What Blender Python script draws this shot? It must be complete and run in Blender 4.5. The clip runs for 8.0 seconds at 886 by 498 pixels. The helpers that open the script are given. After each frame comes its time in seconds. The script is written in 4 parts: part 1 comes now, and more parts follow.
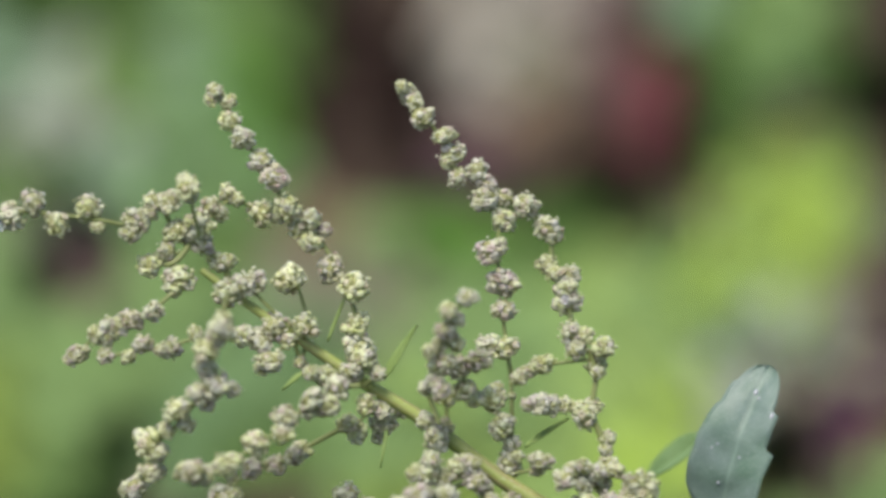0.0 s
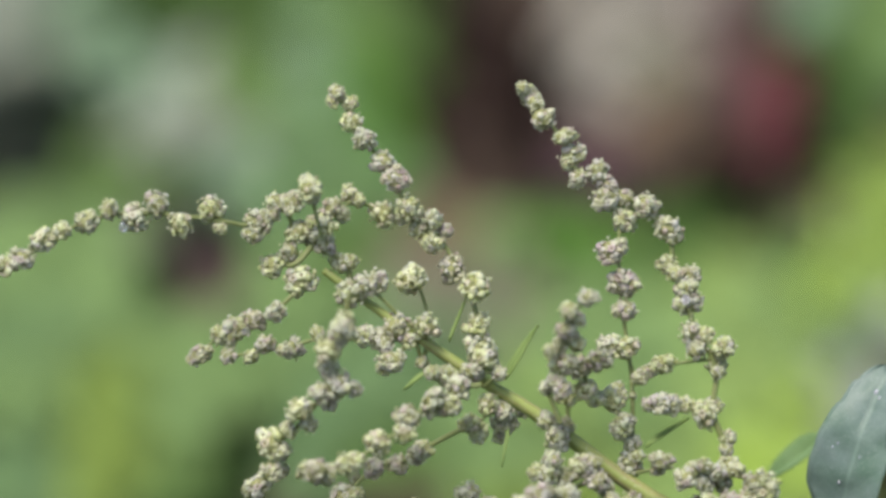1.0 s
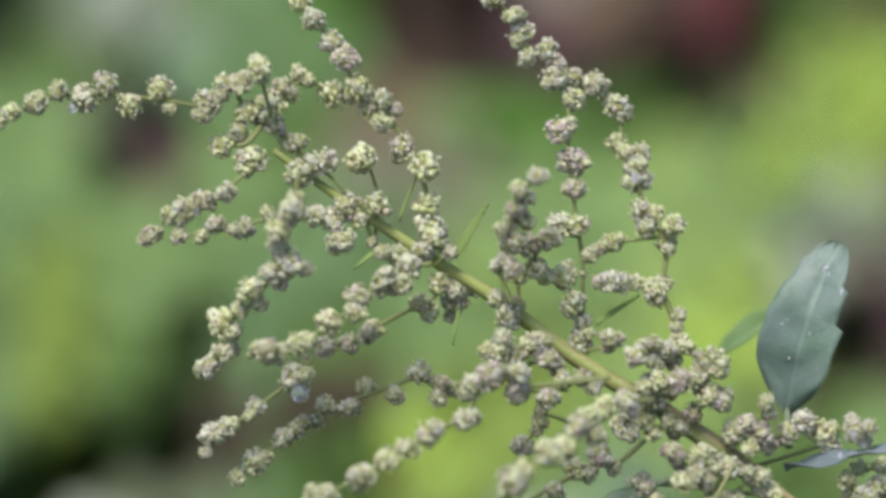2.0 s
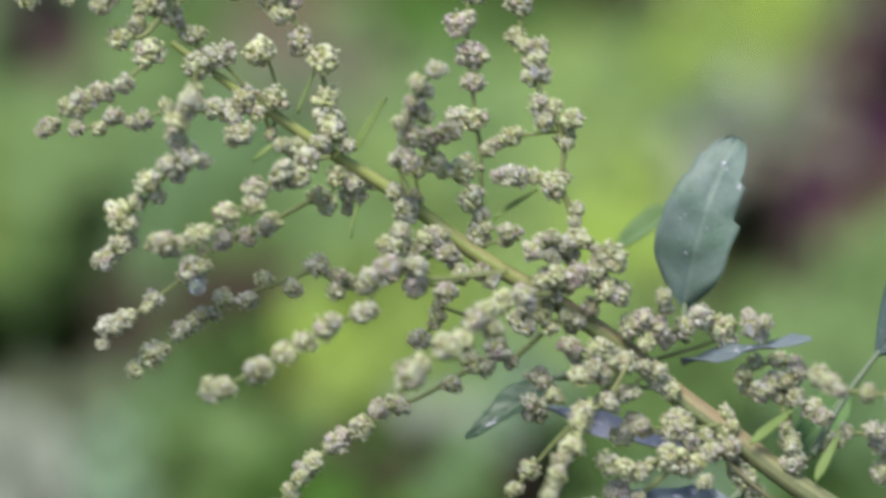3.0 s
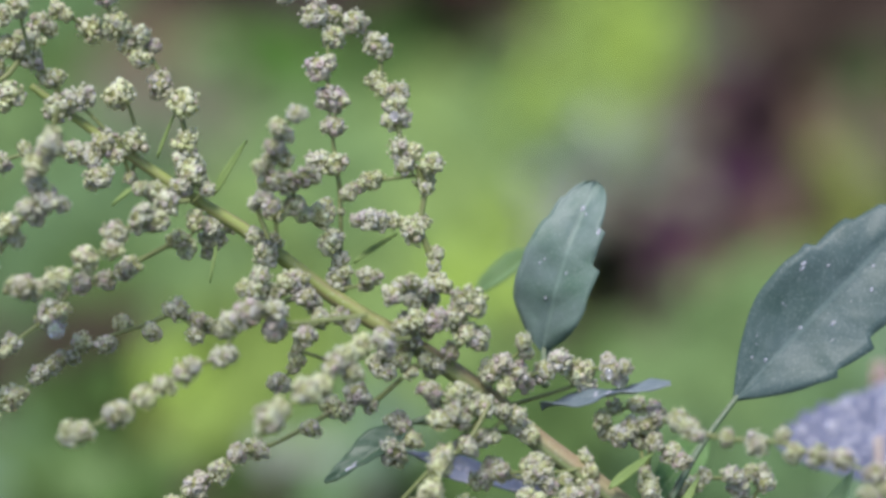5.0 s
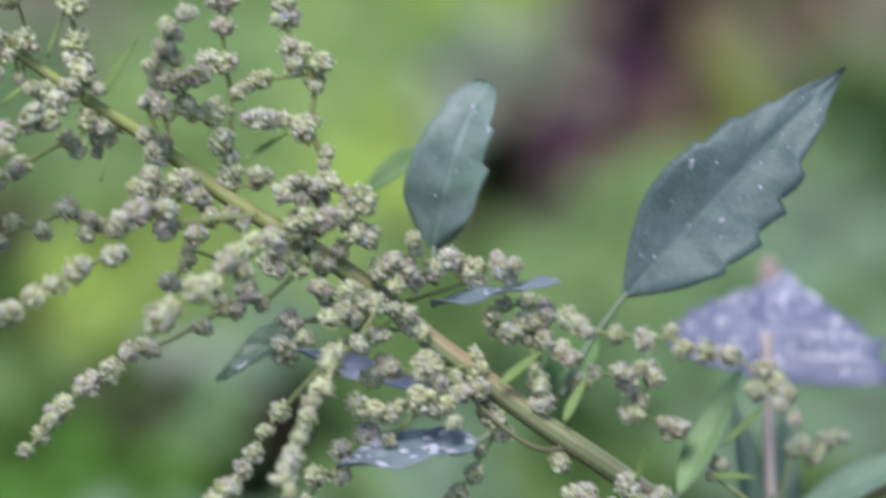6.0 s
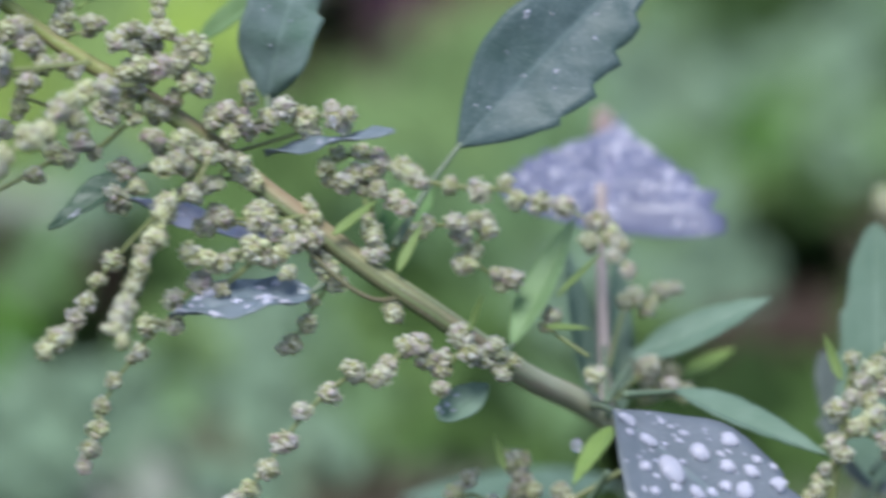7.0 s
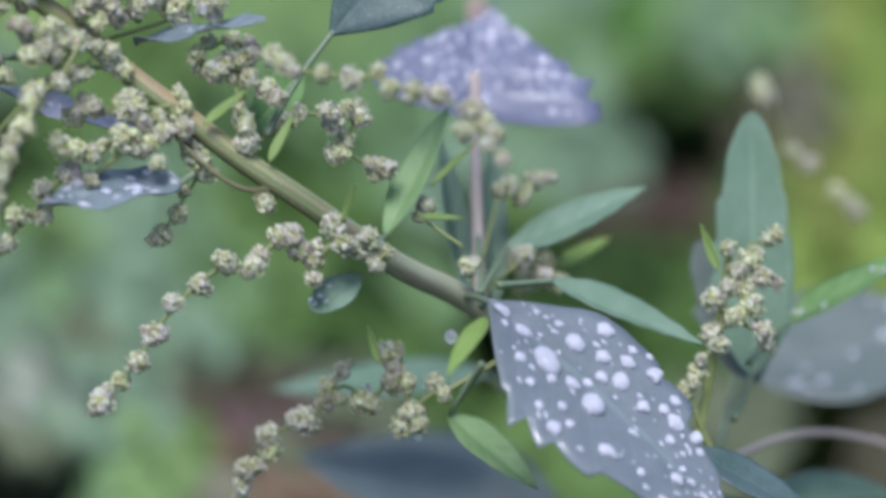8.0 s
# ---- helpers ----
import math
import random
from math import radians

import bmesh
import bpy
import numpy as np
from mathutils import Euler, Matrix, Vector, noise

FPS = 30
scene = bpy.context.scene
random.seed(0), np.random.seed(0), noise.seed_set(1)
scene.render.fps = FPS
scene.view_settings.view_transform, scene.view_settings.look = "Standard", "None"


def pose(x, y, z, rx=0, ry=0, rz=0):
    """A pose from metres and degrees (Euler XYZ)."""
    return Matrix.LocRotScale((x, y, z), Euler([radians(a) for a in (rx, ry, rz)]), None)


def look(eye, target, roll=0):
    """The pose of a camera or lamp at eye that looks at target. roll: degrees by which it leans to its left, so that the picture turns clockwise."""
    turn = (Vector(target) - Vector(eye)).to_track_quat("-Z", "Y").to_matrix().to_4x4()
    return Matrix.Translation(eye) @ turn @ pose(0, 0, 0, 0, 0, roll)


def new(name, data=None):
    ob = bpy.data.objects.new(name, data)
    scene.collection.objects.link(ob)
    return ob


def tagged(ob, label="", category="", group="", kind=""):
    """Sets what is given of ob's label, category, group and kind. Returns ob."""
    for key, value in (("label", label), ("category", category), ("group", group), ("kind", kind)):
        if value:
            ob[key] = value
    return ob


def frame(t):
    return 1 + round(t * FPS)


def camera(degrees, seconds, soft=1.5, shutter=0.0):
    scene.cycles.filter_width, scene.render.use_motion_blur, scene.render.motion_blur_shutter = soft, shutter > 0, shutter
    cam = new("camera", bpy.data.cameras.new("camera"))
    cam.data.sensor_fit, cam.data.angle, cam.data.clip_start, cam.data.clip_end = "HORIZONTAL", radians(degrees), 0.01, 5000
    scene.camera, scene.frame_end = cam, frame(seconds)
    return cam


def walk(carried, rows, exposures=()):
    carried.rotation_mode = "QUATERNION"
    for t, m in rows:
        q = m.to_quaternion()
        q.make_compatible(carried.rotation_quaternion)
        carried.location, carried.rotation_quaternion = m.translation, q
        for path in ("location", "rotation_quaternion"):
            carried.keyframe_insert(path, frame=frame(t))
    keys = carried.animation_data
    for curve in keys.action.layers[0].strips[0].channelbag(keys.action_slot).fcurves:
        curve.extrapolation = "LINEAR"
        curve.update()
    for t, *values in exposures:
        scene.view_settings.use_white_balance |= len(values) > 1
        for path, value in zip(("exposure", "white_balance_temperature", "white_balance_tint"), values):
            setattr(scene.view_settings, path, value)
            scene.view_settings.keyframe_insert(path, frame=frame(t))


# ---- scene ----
cam = camera(12.0, 8.0, soft=3.4, shutter=0.5)
EYE = Vector((0, 0, 0.5))
TILT = radians(18)
RIGHT, UP, BACK = Vector((1, 0, 0)), Vector((0, math.sin(TILT), math.cos(TILT))), Vector((0, -math.cos(TILT), math.sin(TILT)))
HEART = EYE - 0.6 * BACK


def at(a, b, c=0.0):
    """A place in the plant, in millimetres: to the right, up and forward of its heart."""
    return HEART + (RIGHT * a + UP * b + BACK * c) * 0.001


PATH = [
    (0, pose(-0.00045, 0.004, 0.49946, 75.722, 0.493, 3.010)),
    (0.2, pose(-0.000562, 0.002924, 0.49968, 75.771, 0.567, 3.261)),
    (0.5, pose(-0.00073, 0.00131, 0.5, 76.005, 0.679, 3.575)),
    (0.7, pose(-0.00041, 0.001262, 0.49979, 75.976, 0.797, 4.177)),
    (1, pose(7e-05, 0.00119, 0.49947, 75.814, 0.974, 4.618)),
    (1.2, pose(0.000134, 0.000654, 0.49941, 75.691, 0.953, 4.673)),
    (1.5, pose(0.00023, -0.00015, 0.49931, 75.395, 0.921, 4.465)),
    (1.6, pose(-0.00017, 0.000205, 0.49919, 75.144, 1.017, 4.262)),
    (1.7, pose(-0.00057, 0.00056, 0.49908, 74.838, 1.113, 4.101)),
    (2.8, pose(-0.00025, -0.00016, 0.49994, 73.129, 0.408, 2.981)),
    (2.9, pose(-0.000225, 0.000325, 0.49976, 72.884, 0.428, 2.761)),
    (3, pose(-0.0002, 0.00081, 0.49958, 72.690, 0.448, 2.601)),
    (3.2, pose(-0.000104, 0.001554, 0.49942, 72.447, 0.487, 2.160)),
    (3.5, pose(4e-05, 0.00267, 0.49917, 72.069, 0.545, 2.212)),
    (3.8, pose(0.000112, 0.003504, 0.49894, 72.450, 0.382, 1.900)),
    (4, pose(0.00016, 0.00406, 0.49878, 72.931, 0.273, 1.352)),
    (4.1, pose(0.00026, 0.003655, 0.49888, 72.698, 0.233, 1.381)),
    (4.2, pose(0.00036, 0.00325, 0.49898, 72.664, 0.193, 1.092)),
    (5.3, pose(-0.00068, 0.00039, 0.49988, 73.412, -0.248, 0.782)),
    (5.5, pose(0, -0, 0.5, 73.376, 0.151, 0.484)),
    (5.7, pose(0.000144, -0.00044, 0.50009, 72.729, -0.102, 0.283)),
    (6, pose(0.00036, -0.0011, 0.50023, 71.911, -0.482, -0.616)),
    (6.2, pose(0.00016, 6.8e-05, 0.49985, 71.415, -0.594, -0.947)),
    (6.5, pose(-0.00014, 0.00182, 0.49928, 70.690, -0.763, -1.494)),
    (6.8, pose(-5.6e-05, 0.000866, 0.49981, 70.151, -1.217, -1.976)),
    (7, pose(0, 0.00023, 0.50017, 69.871, -1.520, -2.685)),
    (7.2, pose(9.2e-05, 0.001682, 0.49967, 69.839, -1.633, -3.408)),
    (7.5, pose(0.00023, 0.00386, 0.49893, 69.417, -1.802, -3.808)),
    (7.8, pose(0.000308, 0.005732, 0.49847, 68.767, -1.932, -4.143)),
    (8, pose(0.00036, 0.00698, 0.49817, 68.373, -2.018, -4.352)),
]
walk(cam, PATH, [(0.0, 0.32, 6850, 8), (3.0, 0.26, 6550, 9.5), (4.0, 0.22, 6400, 10.5), (5.5, 0.20, 6080, 14), (8.0, 0.22, 5850, 13)])

# ---- light ----
world = bpy.data.worlds.new("hazy_sky")
scene.world = world
world.use_nodes = True
wn = world.node_tree
sky = wn.nodes.new("ShaderNodeTexSky")
sky.sky_type, sky.sun_disc, sky.sun_elevation, sky.sun_rotation = "NISHITA", False, radians(63), radians(-150)
sky.air_density, sky.dust_density = 1.0, 2.0
wn.links.new(sky.outputs[0], wn.nodes["Background"].inputs["Color"])
wn.nodes["Background"].inputs["Strength"].default_value = 0.16
sun_data = bpy.data.lights.new("sun", "SUN")
sun_data.energy, sun_data.angle, sun_data.color = 3.3, radians(24), (1.0, 0.96, 0.9)
sun = new("sun", sun_data)
sun.matrix_world = look((-0.7, -1.1, 3.9), (0, 0.6, 0.3))

cam.data.dof.use_dof = True
cam.data.dof.focus_distance = 0.6
cam.data.dof.aperture_fstop = 8.6
cam.data.dof.aperture_blades = 0

# ---- materials ----
def material(name, rough=0.6, spec=0.4):
    m = bpy.data.materials.new(name)
    m.use_nodes = True
    b = m.node_tree.nodes["Principled BSDF"]
    b.inputs["Roughness"].default_value = rough
    b.inputs["Specular IOR Level"].default_value = spec
    return m, m.node_tree, b


def node(tree, kind, **values):
    n = tree.nodes.new(kind)
    for key, value in values.items():
        n.inputs[key].default_value = value
    return n


def ramp(tree, source, stops):
    n = tree.nodes.new("ShaderNodeValToRGB")
    while len(n.color_ramp.elements) < len(stops):
        n.color_ramp.elements.new(0.5)
    for e, (p, c) in zip(n.color_ramp.elements, stops):
        e.position, e.color = p, (*c, 1)
    tree.links.new(source, n.inputs["Fac"])
    return n.outputs["Color"]


def blend(tree, fac, a, b, mode="MIX"):
    n = tree.nodes.new("ShaderNodeMix")
    n.data_type, n.blend_type = "RGBA", mode
    for sock, value in ((n.inputs[0], fac), (n.inputs[6], a), (n.inputs[7], b)):
        if isinstance(value, bpy.types.NodeSocket):
            tree.links.new(value, sock)
        elif isinstance(value, tuple):
            sock.default_value = (*value, 1)
        else:
            sock.default_value = value
    return n.outputs[2]


def math_node(tree, op, *args):
    n = tree.nodes.new("ShaderNodeMath")
    n.operation = op
    for sock, value in zip(n.inputs, args):
        if isinstance(value, bpy.types.NodeSocket):
            tree.links.new(value, sock)
        else:
            sock.default_value = value
    return n.outputs[0]


def noise_of(tree, scale, detail=4.0, coord="Object"):
    c = tree.nodes.new("ShaderNodeTexCoord")
    n = node(tree, "ShaderNodeTexNoise", Scale=scale, Detail=detail)
    tree.links.new(c.outputs[coord], n.inputs["Vector"])
    return n.outputs["Fac"]


def bump(tree, bsdf, height, strength, distance):
    n = node(tree, "ShaderNodeBump", Strength=strength, Distance=distance)
    tree.links.new(height, n.inputs["Height"])
    tree.links.new(n.outputs["Normal"], bsdf.inputs["Normal"])


def mealy_flower():
    m, t, b = material("mealy_flower", 0.5, 0.5)
    b.inputs["Coat Weight"].default_value, b.inputs["Coat Roughness"].default_value = 0.6, 0.14
    geo, info = t.nodes.new("ShaderNodeNewGeometry"), t.nodes.new("ShaderNodeObjectInfo")
    floret_tone = ramp(t, geo.outputs["Random Per Island"], [(0.0, (0.20, 0.17, 0.08)), (0.12, (0.42, 0.43, 0.15)), (0.3, (0.70, 0.71, 0.38)), (0.45, (0.50, 0.53, 0.22)),
                                                             (0.62, (0.86, 0.85, 0.76)), (0.80, (0.72, 0.69, 0.56)), (0.90, (0.66, 0.50, 0.60)), (0.96, (0.46, 0.20, 0.32)), (1.0, (0.22, 0.14, 0.11))])
    whole = ramp(t, info.outputs["Random"], [(0.0, (0.84, 0.84, 0.42)), (0.14, (0.68, 0.72, 0.31)), (0.34, (0.51, 0.54, 0.25)), (0.52, (0.63, 0.62, 0.44)), (0.70, (0.70, 0.66, 0.62)), (0.84, (0.36, 0.34, 0.17)), (1.0, (0.59, 0.44, 0.46))])
    base = blend(t, 0.48, floret_tone, whole)
    seed = math_node(t, "MULTIPLY", info.outputs["Random"], 71.0)
    place = t.nodes.new("ShaderNodeTexCoord")
    hues = []
    for scale, shift, low, high in ((1.3, 0.0, 0.54, 0.66), (1.7, 9.0, 0.58, 0.70), (2.3, 20.0, 0.52, 0.70)):
        n = node(t, "ShaderNodeTexNoise", Scale=scale, Detail=3.0)
        n.noise_dimensions = "4D"
        t.links.new(place.outputs["Object"], n.inputs["Vector"])
        t.links.new(math_node(t, "ADD", seed, shift), n.inputs["W"])
        hues.append(ramp(t, n.outputs["Fac"], [(low, (0, 0, 0)), (high, (1, 1, 1))]))
    base = blend(t, math_node(t, "MULTIPLY", hues[0], 0.6), base, (0.60, 0.57, 0.70))
    base = blend(t, math_node(t, "MULTIPLY", hues[1], 0.4), base, (0.42, 0.22, 0.34))
    meal = ramp(t, noise_of(t, 8.0, 6.0), [(0.45, (0, 0, 0)), (0.62, (1, 1, 1))])
    base = blend(t, meal, blend(t, 1.0, base, (1.0, 1.06, 0.97), "MULTIPLY"), blend(t, 0.48, base, (0.84, 0.86, 0.79)))
    base = blend(t, math_node(t, "MULTIPLY", hues[2], 0.45), base, (0.20, 0.17, 0.08))
    t.links.new(base, b.inputs["Base Color"])
    bump(t, b, noise_of(t, 12.0, 6.0), 0.5, 0.0003)
    glow = t.nodes.new("ShaderNodeBsdfTranslucent")
    t.links.new(blend(t, 1.0, base, (1.0, 1.0, 0.62), "MULTIPLY"), glow.inputs["Color"])
    mix = t.nodes.new("ShaderNodeMixShader")
    mix.inputs[0].default_value = 0.32
    t.links.new(b.outputs[0], mix.inputs[1])
    t.links.new(glow.outputs[0], mix.inputs[2])
    t.links.new(mix.outputs[0], t.nodes["Material Output"].inputs["Surface"])
    return m


def stem_skin(name, light, dark, stripe, stripes=9.0, young=None, lit_flush=None, hoary=None):
    m, t, b = material(name, 0.5, 0.4)
    uv = t.nodes.new("ShaderNodeUVMap")
    sep = t.nodes.new("ShaderNodeSeparateXYZ")
    t.links.new(uv.outputs[0], sep.inputs[0])
    wave = math_node(t, "SINE", math_node(t, "MULTIPLY", sep.outputs["X"], stripes * 2 * math.pi))
    streak = node(t, "ShaderNodeTexNoise", Scale=1.0, Detail=5.0)
    mapping = node(t, "ShaderNodeMapping", Scale=(7, 45, 1))
    t.links.new(uv.outputs[0], mapping.inputs["Vector"])
    t.links.new(mapping.outputs[0], streak.inputs["Vector"])
    body = ramp(t, math_node(t, "MULTIPLY_ADD", wave, 0.5, 0.5), [(0.15, dark), (0.75, light)])
    if young:
        fresh = node(t, "ShaderNodeMapRange", **{"From Min": 0.090, "From Max": 0.050})
        t.links.new(sep.outputs["Y"], fresh.inputs["Value"])
        if lit_flush:
            # top brown is pigment, lightened for the highlight along the stem
            lit = math_node(t, "SINE", math_node(t, "MULTIPLY_ADD", sep.outputs["X"], 2 * math.pi, -0.3))
            side = ramp(t, math_node(t, "MULTIPLY_ADD", streak.outputs["Fac"], 0.5, lit), [(0.25, (0, 0, 0)), (0.75, (1, 1, 1))])
            old = node(t, "ShaderNodeMapRange", **{"From Min": 0.118, "From Max": 0.094})
            t.links.new(sep.outputs["Y"], old.inputs["Value"])
            body = blend(t, math_node(t, "MULTIPLY", math_node(t, "MULTIPLY", side, 0.65), old.outputs[0]), body, lit_flush)
        body = blend(t, fresh.outputs[0], body, young)
        if hoary:
            aged = node(t, "ShaderNodeMapRange", **{"From Min": 0.120, "From Max": 0.142})
            t.links.new(sep.outputs["Y"], aged.inputs["Value"])
            body = blend(t, math_node(t, "MULTIPLY", aged.outputs[0], 0.8), body, hoary)
    red = ramp(t, streak.outputs["Fac"], [(0.50, (0, 0, 0)), (0.62, (1, 1, 1))])
    body = blend(t, math_node(t, "MULTIPLY", red, 0.6), body, stripe)
    speck = ramp(t, noise_of(t, 2600.0, 3.0), [(0.6, (0, 0, 0)), (0.72, (1, 1, 1))])
    t.links.new(blend(t, math_node(t, "MULTIPLY", speck, 0.35), body, (0.6, 0.6, 0.52)), b.inputs["Base Color"])
    bump(t, b, streak.outputs["Fac"], 0.4, 0.0004)
    return m


def leaf_skin(name, top, deep, vein, rough=0.42, spec=0.5, sheer=0.12, meal=0.3, film=0.0, film_rough=0.18):
    m, t, b = material(name, rough, spec)
    b.inputs["Coat Weight"].default_value, b.inputs["Coat Roughness"].default_value = film, film_rough
    uv = t.nodes.new("ShaderNodeUVMap")
    sep = t.nodes.new("ShaderNodeSeparateXYZ")
    t.links.new(uv.outputs[0], sep.inputs[0])
    across = math_node(t, "ABSOLUTE", sep.outputs["Y"])
    mid = math_node(t, "LESS_THAN", across, 0.045)
    along = math_node(t, "MULTIPLY_ADD", across, -0.22, sep.outputs["X"])
    saw = math_node(t, "ABSOLUTE", math_node(t, "SUBTRACT", math_node(t, "FRACT", math_node(t, "MULTIPLY", along, 6.5)), 0.5))
    side = math_node(t, "LESS_THAN", saw, 0.03)
    line = math_node(t, "MAXIMUM", math_node(t, "MULTIPLY", mid, 0.3), math_node(t, "MULTIPLY", side, 0.12))
    patch = ramp(t, noise_of(t, 160.0, 5.0), [(0.3, deep), (0.7, top)])
    speck = ramp(t, noise_of(t, 3200.0, 3.0), [(0.55, (0, 0, 0)), (0.7, (1, 1, 1))])
    col = blend(t, math_node(t, "MULTIPLY", speck, meal), patch, (0.5, 0.55, 0.52))
    col = blend(t, line, col, vein)
    t.links.new(col, b.inputs["Base Color"])
    bump(t, b, math_node(t, "ADD", noise_of(t, 420.0, 4.0), math_node(t, "MULTIPLY", line, -0.3)), 0.35, 0.0006)
    glow = t.nodes.new("ShaderNodeBsdfTranslucent")
    t.links.new(col, glow.inputs["Color"])
    mix = t.nodes.new("ShaderNodeMixShader")
    mix.inputs[0].default_value = sheer
    t.links.new(b.outputs[0], mix.inputs[1])
    t.links.new(glow.outputs[0], mix.inputs[2])
    t.links.new(mix.outputs[0], t.nodes["Material Output"].inputs["Surface"])
    return m


def foliage_skin(name, tone, rough=0.65, sheer=0.1, spec=0.15):
    m, t, b = material(name, rough, spec)
    geo = t.nodes.new("ShaderNodeNewGeometry")
    col = ramp(t, geo.outputs["Random Per Island"], [(0.0, tuple(0.74 * c for c in tone)), (0.5, tuple(0.85 * c for c in tone)), (1.0, tuple(0.98 * c for c in tone))])
    col = blend(t, math_node(t, "MULTIPLY", noise_of(t, 40.0, 4.0), 0.4), col, tuple(0.6 * c for c in tone))
    t.links.new(col, b.inputs["Base Color"])
    glow = t.nodes.new("ShaderNodeBsdfTranslucent")
    t.links.new(col, glow.inputs["Color"])
    mix = t.nodes.new("ShaderNodeMixShader")
    mix.inputs[0].default_value = sheer
    t.links.new(b.outputs[0], mix.inputs[1])
    t.links.new(glow.outputs[0], mix.inputs[2])
    t.links.new(mix.outputs[0], t.nodes["Material Output"].inputs["Surface"])
    return m


def water(name, clear):
    m, t, b = material(name, 0.02, 0.5)
    # whitish lavender body colour stands in for the sky mirrored in drops
    b.inputs["Base Color"].default_value = (0.90, 0.90, 1.0, 1)
    b.inputs["Transmission Weight"].default_value = clear
    b.inputs["IOR"].default_value = 1.33
    return m


def mottled(name, light, dark, scale, rough=0.9, relief=0.004):
    m, t, b = material(name, rough, 0.0)
    n = noise_of(t, scale, 8.0)
    t.links.new(ramp(t, n, [(0.35, dark), (0.65, light)]), b.inputs["Base Color"])
    bump(t, b, n, 0.6, relief)
    return m


FLOWER = mealy_flower()
# green core, kept darker than the florets for the shade in their gaps
CORE = mottled("gap_shade_core", (0.33, 0.34, 0.16), (0.19, 0.19, 0.08), 4.0, 0.9, 0.0002)
EYE_SPOT = mottled("dark_floret_eye", (0.24, 0.20, 0.10), (0.10, 0.08, 0.05), 6.0, 0.6, 0.0002)
STEM = stem_skin("ridged_stem", (0.215, 0.265, 0.115), (0.155, 0.180, 0.080), (0.28, 0.185, 0.130), young=(0.27, 0.32, 0.090), lit_flush=(0.35, 0.255, 0.140), hoary=(0.37, 0.375, 0.265))
STALK = stem_skin("thin_stalk", (0.20, 0.24, 0.08), (0.13, 0.16, 0.05), (0.22, 0.19, 0.09), 4.0)
PETIOLE = stem_skin("petiole_skin", (0.15, 0.21, 0.125), (0.10, 0.15, 0.085), (0.19, 0.17, 0.12), 4.0)
BROWN_STALK = stem_skin("brown_stalk", (0.17, 0.17, 0.08), (0.10, 0.10, 0.05), (0.18, 0.11, 0.09), 4.0)
PINK_STALK = stem_skin("pinkish_stalk", (0.46, 0.38, 0.34), (0.34, 0.30, 0.25), (0.42, 0.25, 0.24), 5.0)
LEAF = leaf_skin("glaucous_leaf", (0.080, 0.122, 0.122), (0.048, 0.088, 0.078), (0.17, 0.24, 0.22), 0.5, 0.35, 0.12, 0.2, 0.15, 0.5)
LEAF_PALE = leaf_skin("pale_leaf", (0.200, 0.270, 0.250), (0.120, 0.205, 0.150), (0.30, 0.42, 0.34), 0.5, 0.4, 0.3, 0.2, 0.25, 0.5)
LEAF_SOFT = leaf_skin("soft_green_leaf", (0.175, 0.265, 0.185), (0.125, 0.21, 0.135), (0.28, 0.40, 0.29), 0.5, 0.4, 0.2, 0.14)
LEAF_GREEN = leaf_skin("green_leaf", (0.17, 0.30, 0.10), (0.10, 0.21, 0.06), (0.30, 0.42, 0.20), 0.45, 0.4, 0.3, 0.12)
LEAF_WET = leaf_skin("wet_leaf", (0.180, 0.205, 0.228), (0.130, 0.157, 0.170), (0.24, 0.32, 0.30), 0.5, 0.4, 0.15, 0.14, 0.8)
# mealy bloom and reflected sky are both in this lavender
LEAF_MEALY = leaf_skin("sky_lavender_mealy_leaf", (0.155, 0.168, 0.255), (0.10, 0.11, 0.175), (0.36, 0.32, 0.40), 0.5, 0.4, 0.1, 0.2, 0.4)
# part of this blue is mirrored sky, coloured into the leaf
LEAF_BLUE = leaf_skin("sky_bluish_leaf", (0.19, 0.235, 0.265), (0.13, 0.175, 0.19), (0.27, 0.31, 0.33), 0.45, 0.4, 0.15, 0.2, 0.3)
LEAF_GREY = leaf_skin("grey_leaf", (0.130, 0.158, 0.145), (0.092, 0.120, 0.108), (0.20, 0.22, 0.22), 0.5, 0.4, 0.12, 0.16, 0.3)
LEAF_FRESH = leaf_skin("fresh_leaf", (0.27, 0.41, 0.19), (0.20, 0.33, 0.13), (0.30, 0.42, 0.22), 0.5, 0.35, 0.35, 0.12)
LEAF_YOUNG = leaf_skin("yellow_green_leaf", (0.29, 0.42, 0.11), (0.21, 0.33, 0.075), (0.42, 0.54, 0.22), 0.45, 0.4, 0.35, 0.08)
LEAF_DIM = leaf_skin("dark_green_leaf", (0.100, 0.165, 0.105), (0.058, 0.108, 0.068), (0.16, 0.24, 0.13), 0.5, 0.35, 0.12, 0.10)
# lilac of the reflected sky, put into this leaf's colour
LEAF_LILAC = leaf_skin("sky_lilac_leaf", (0.30, 0.32, 0.41), (0.18, 0.20, 0.27), (0.38, 0.38, 0.48), 0.4, 0.5, 0.15, 0.2, 0.6)
# darker leaf green, the shade put into its colour
LEAF_DARK = leaf_skin("shade_toned_leaf", (0.070, 0.125, 0.075), (0.040, 0.080, 0.045), (0.12, 0.19, 0.11), 0.5, 0.4, 0.1, 0.1, 0.2, 0.4)
BRACT = leaf_skin("bright_bract", (0.33, 0.45, 0.16), (0.25, 0.36, 0.11), (0.30, 0.43, 0.14), 0.5, 0.3, 0.4, 0.05)
WATER, CLEAR_WATER = water("sky_white_water", 0.6), water("clear_water", 0.9)
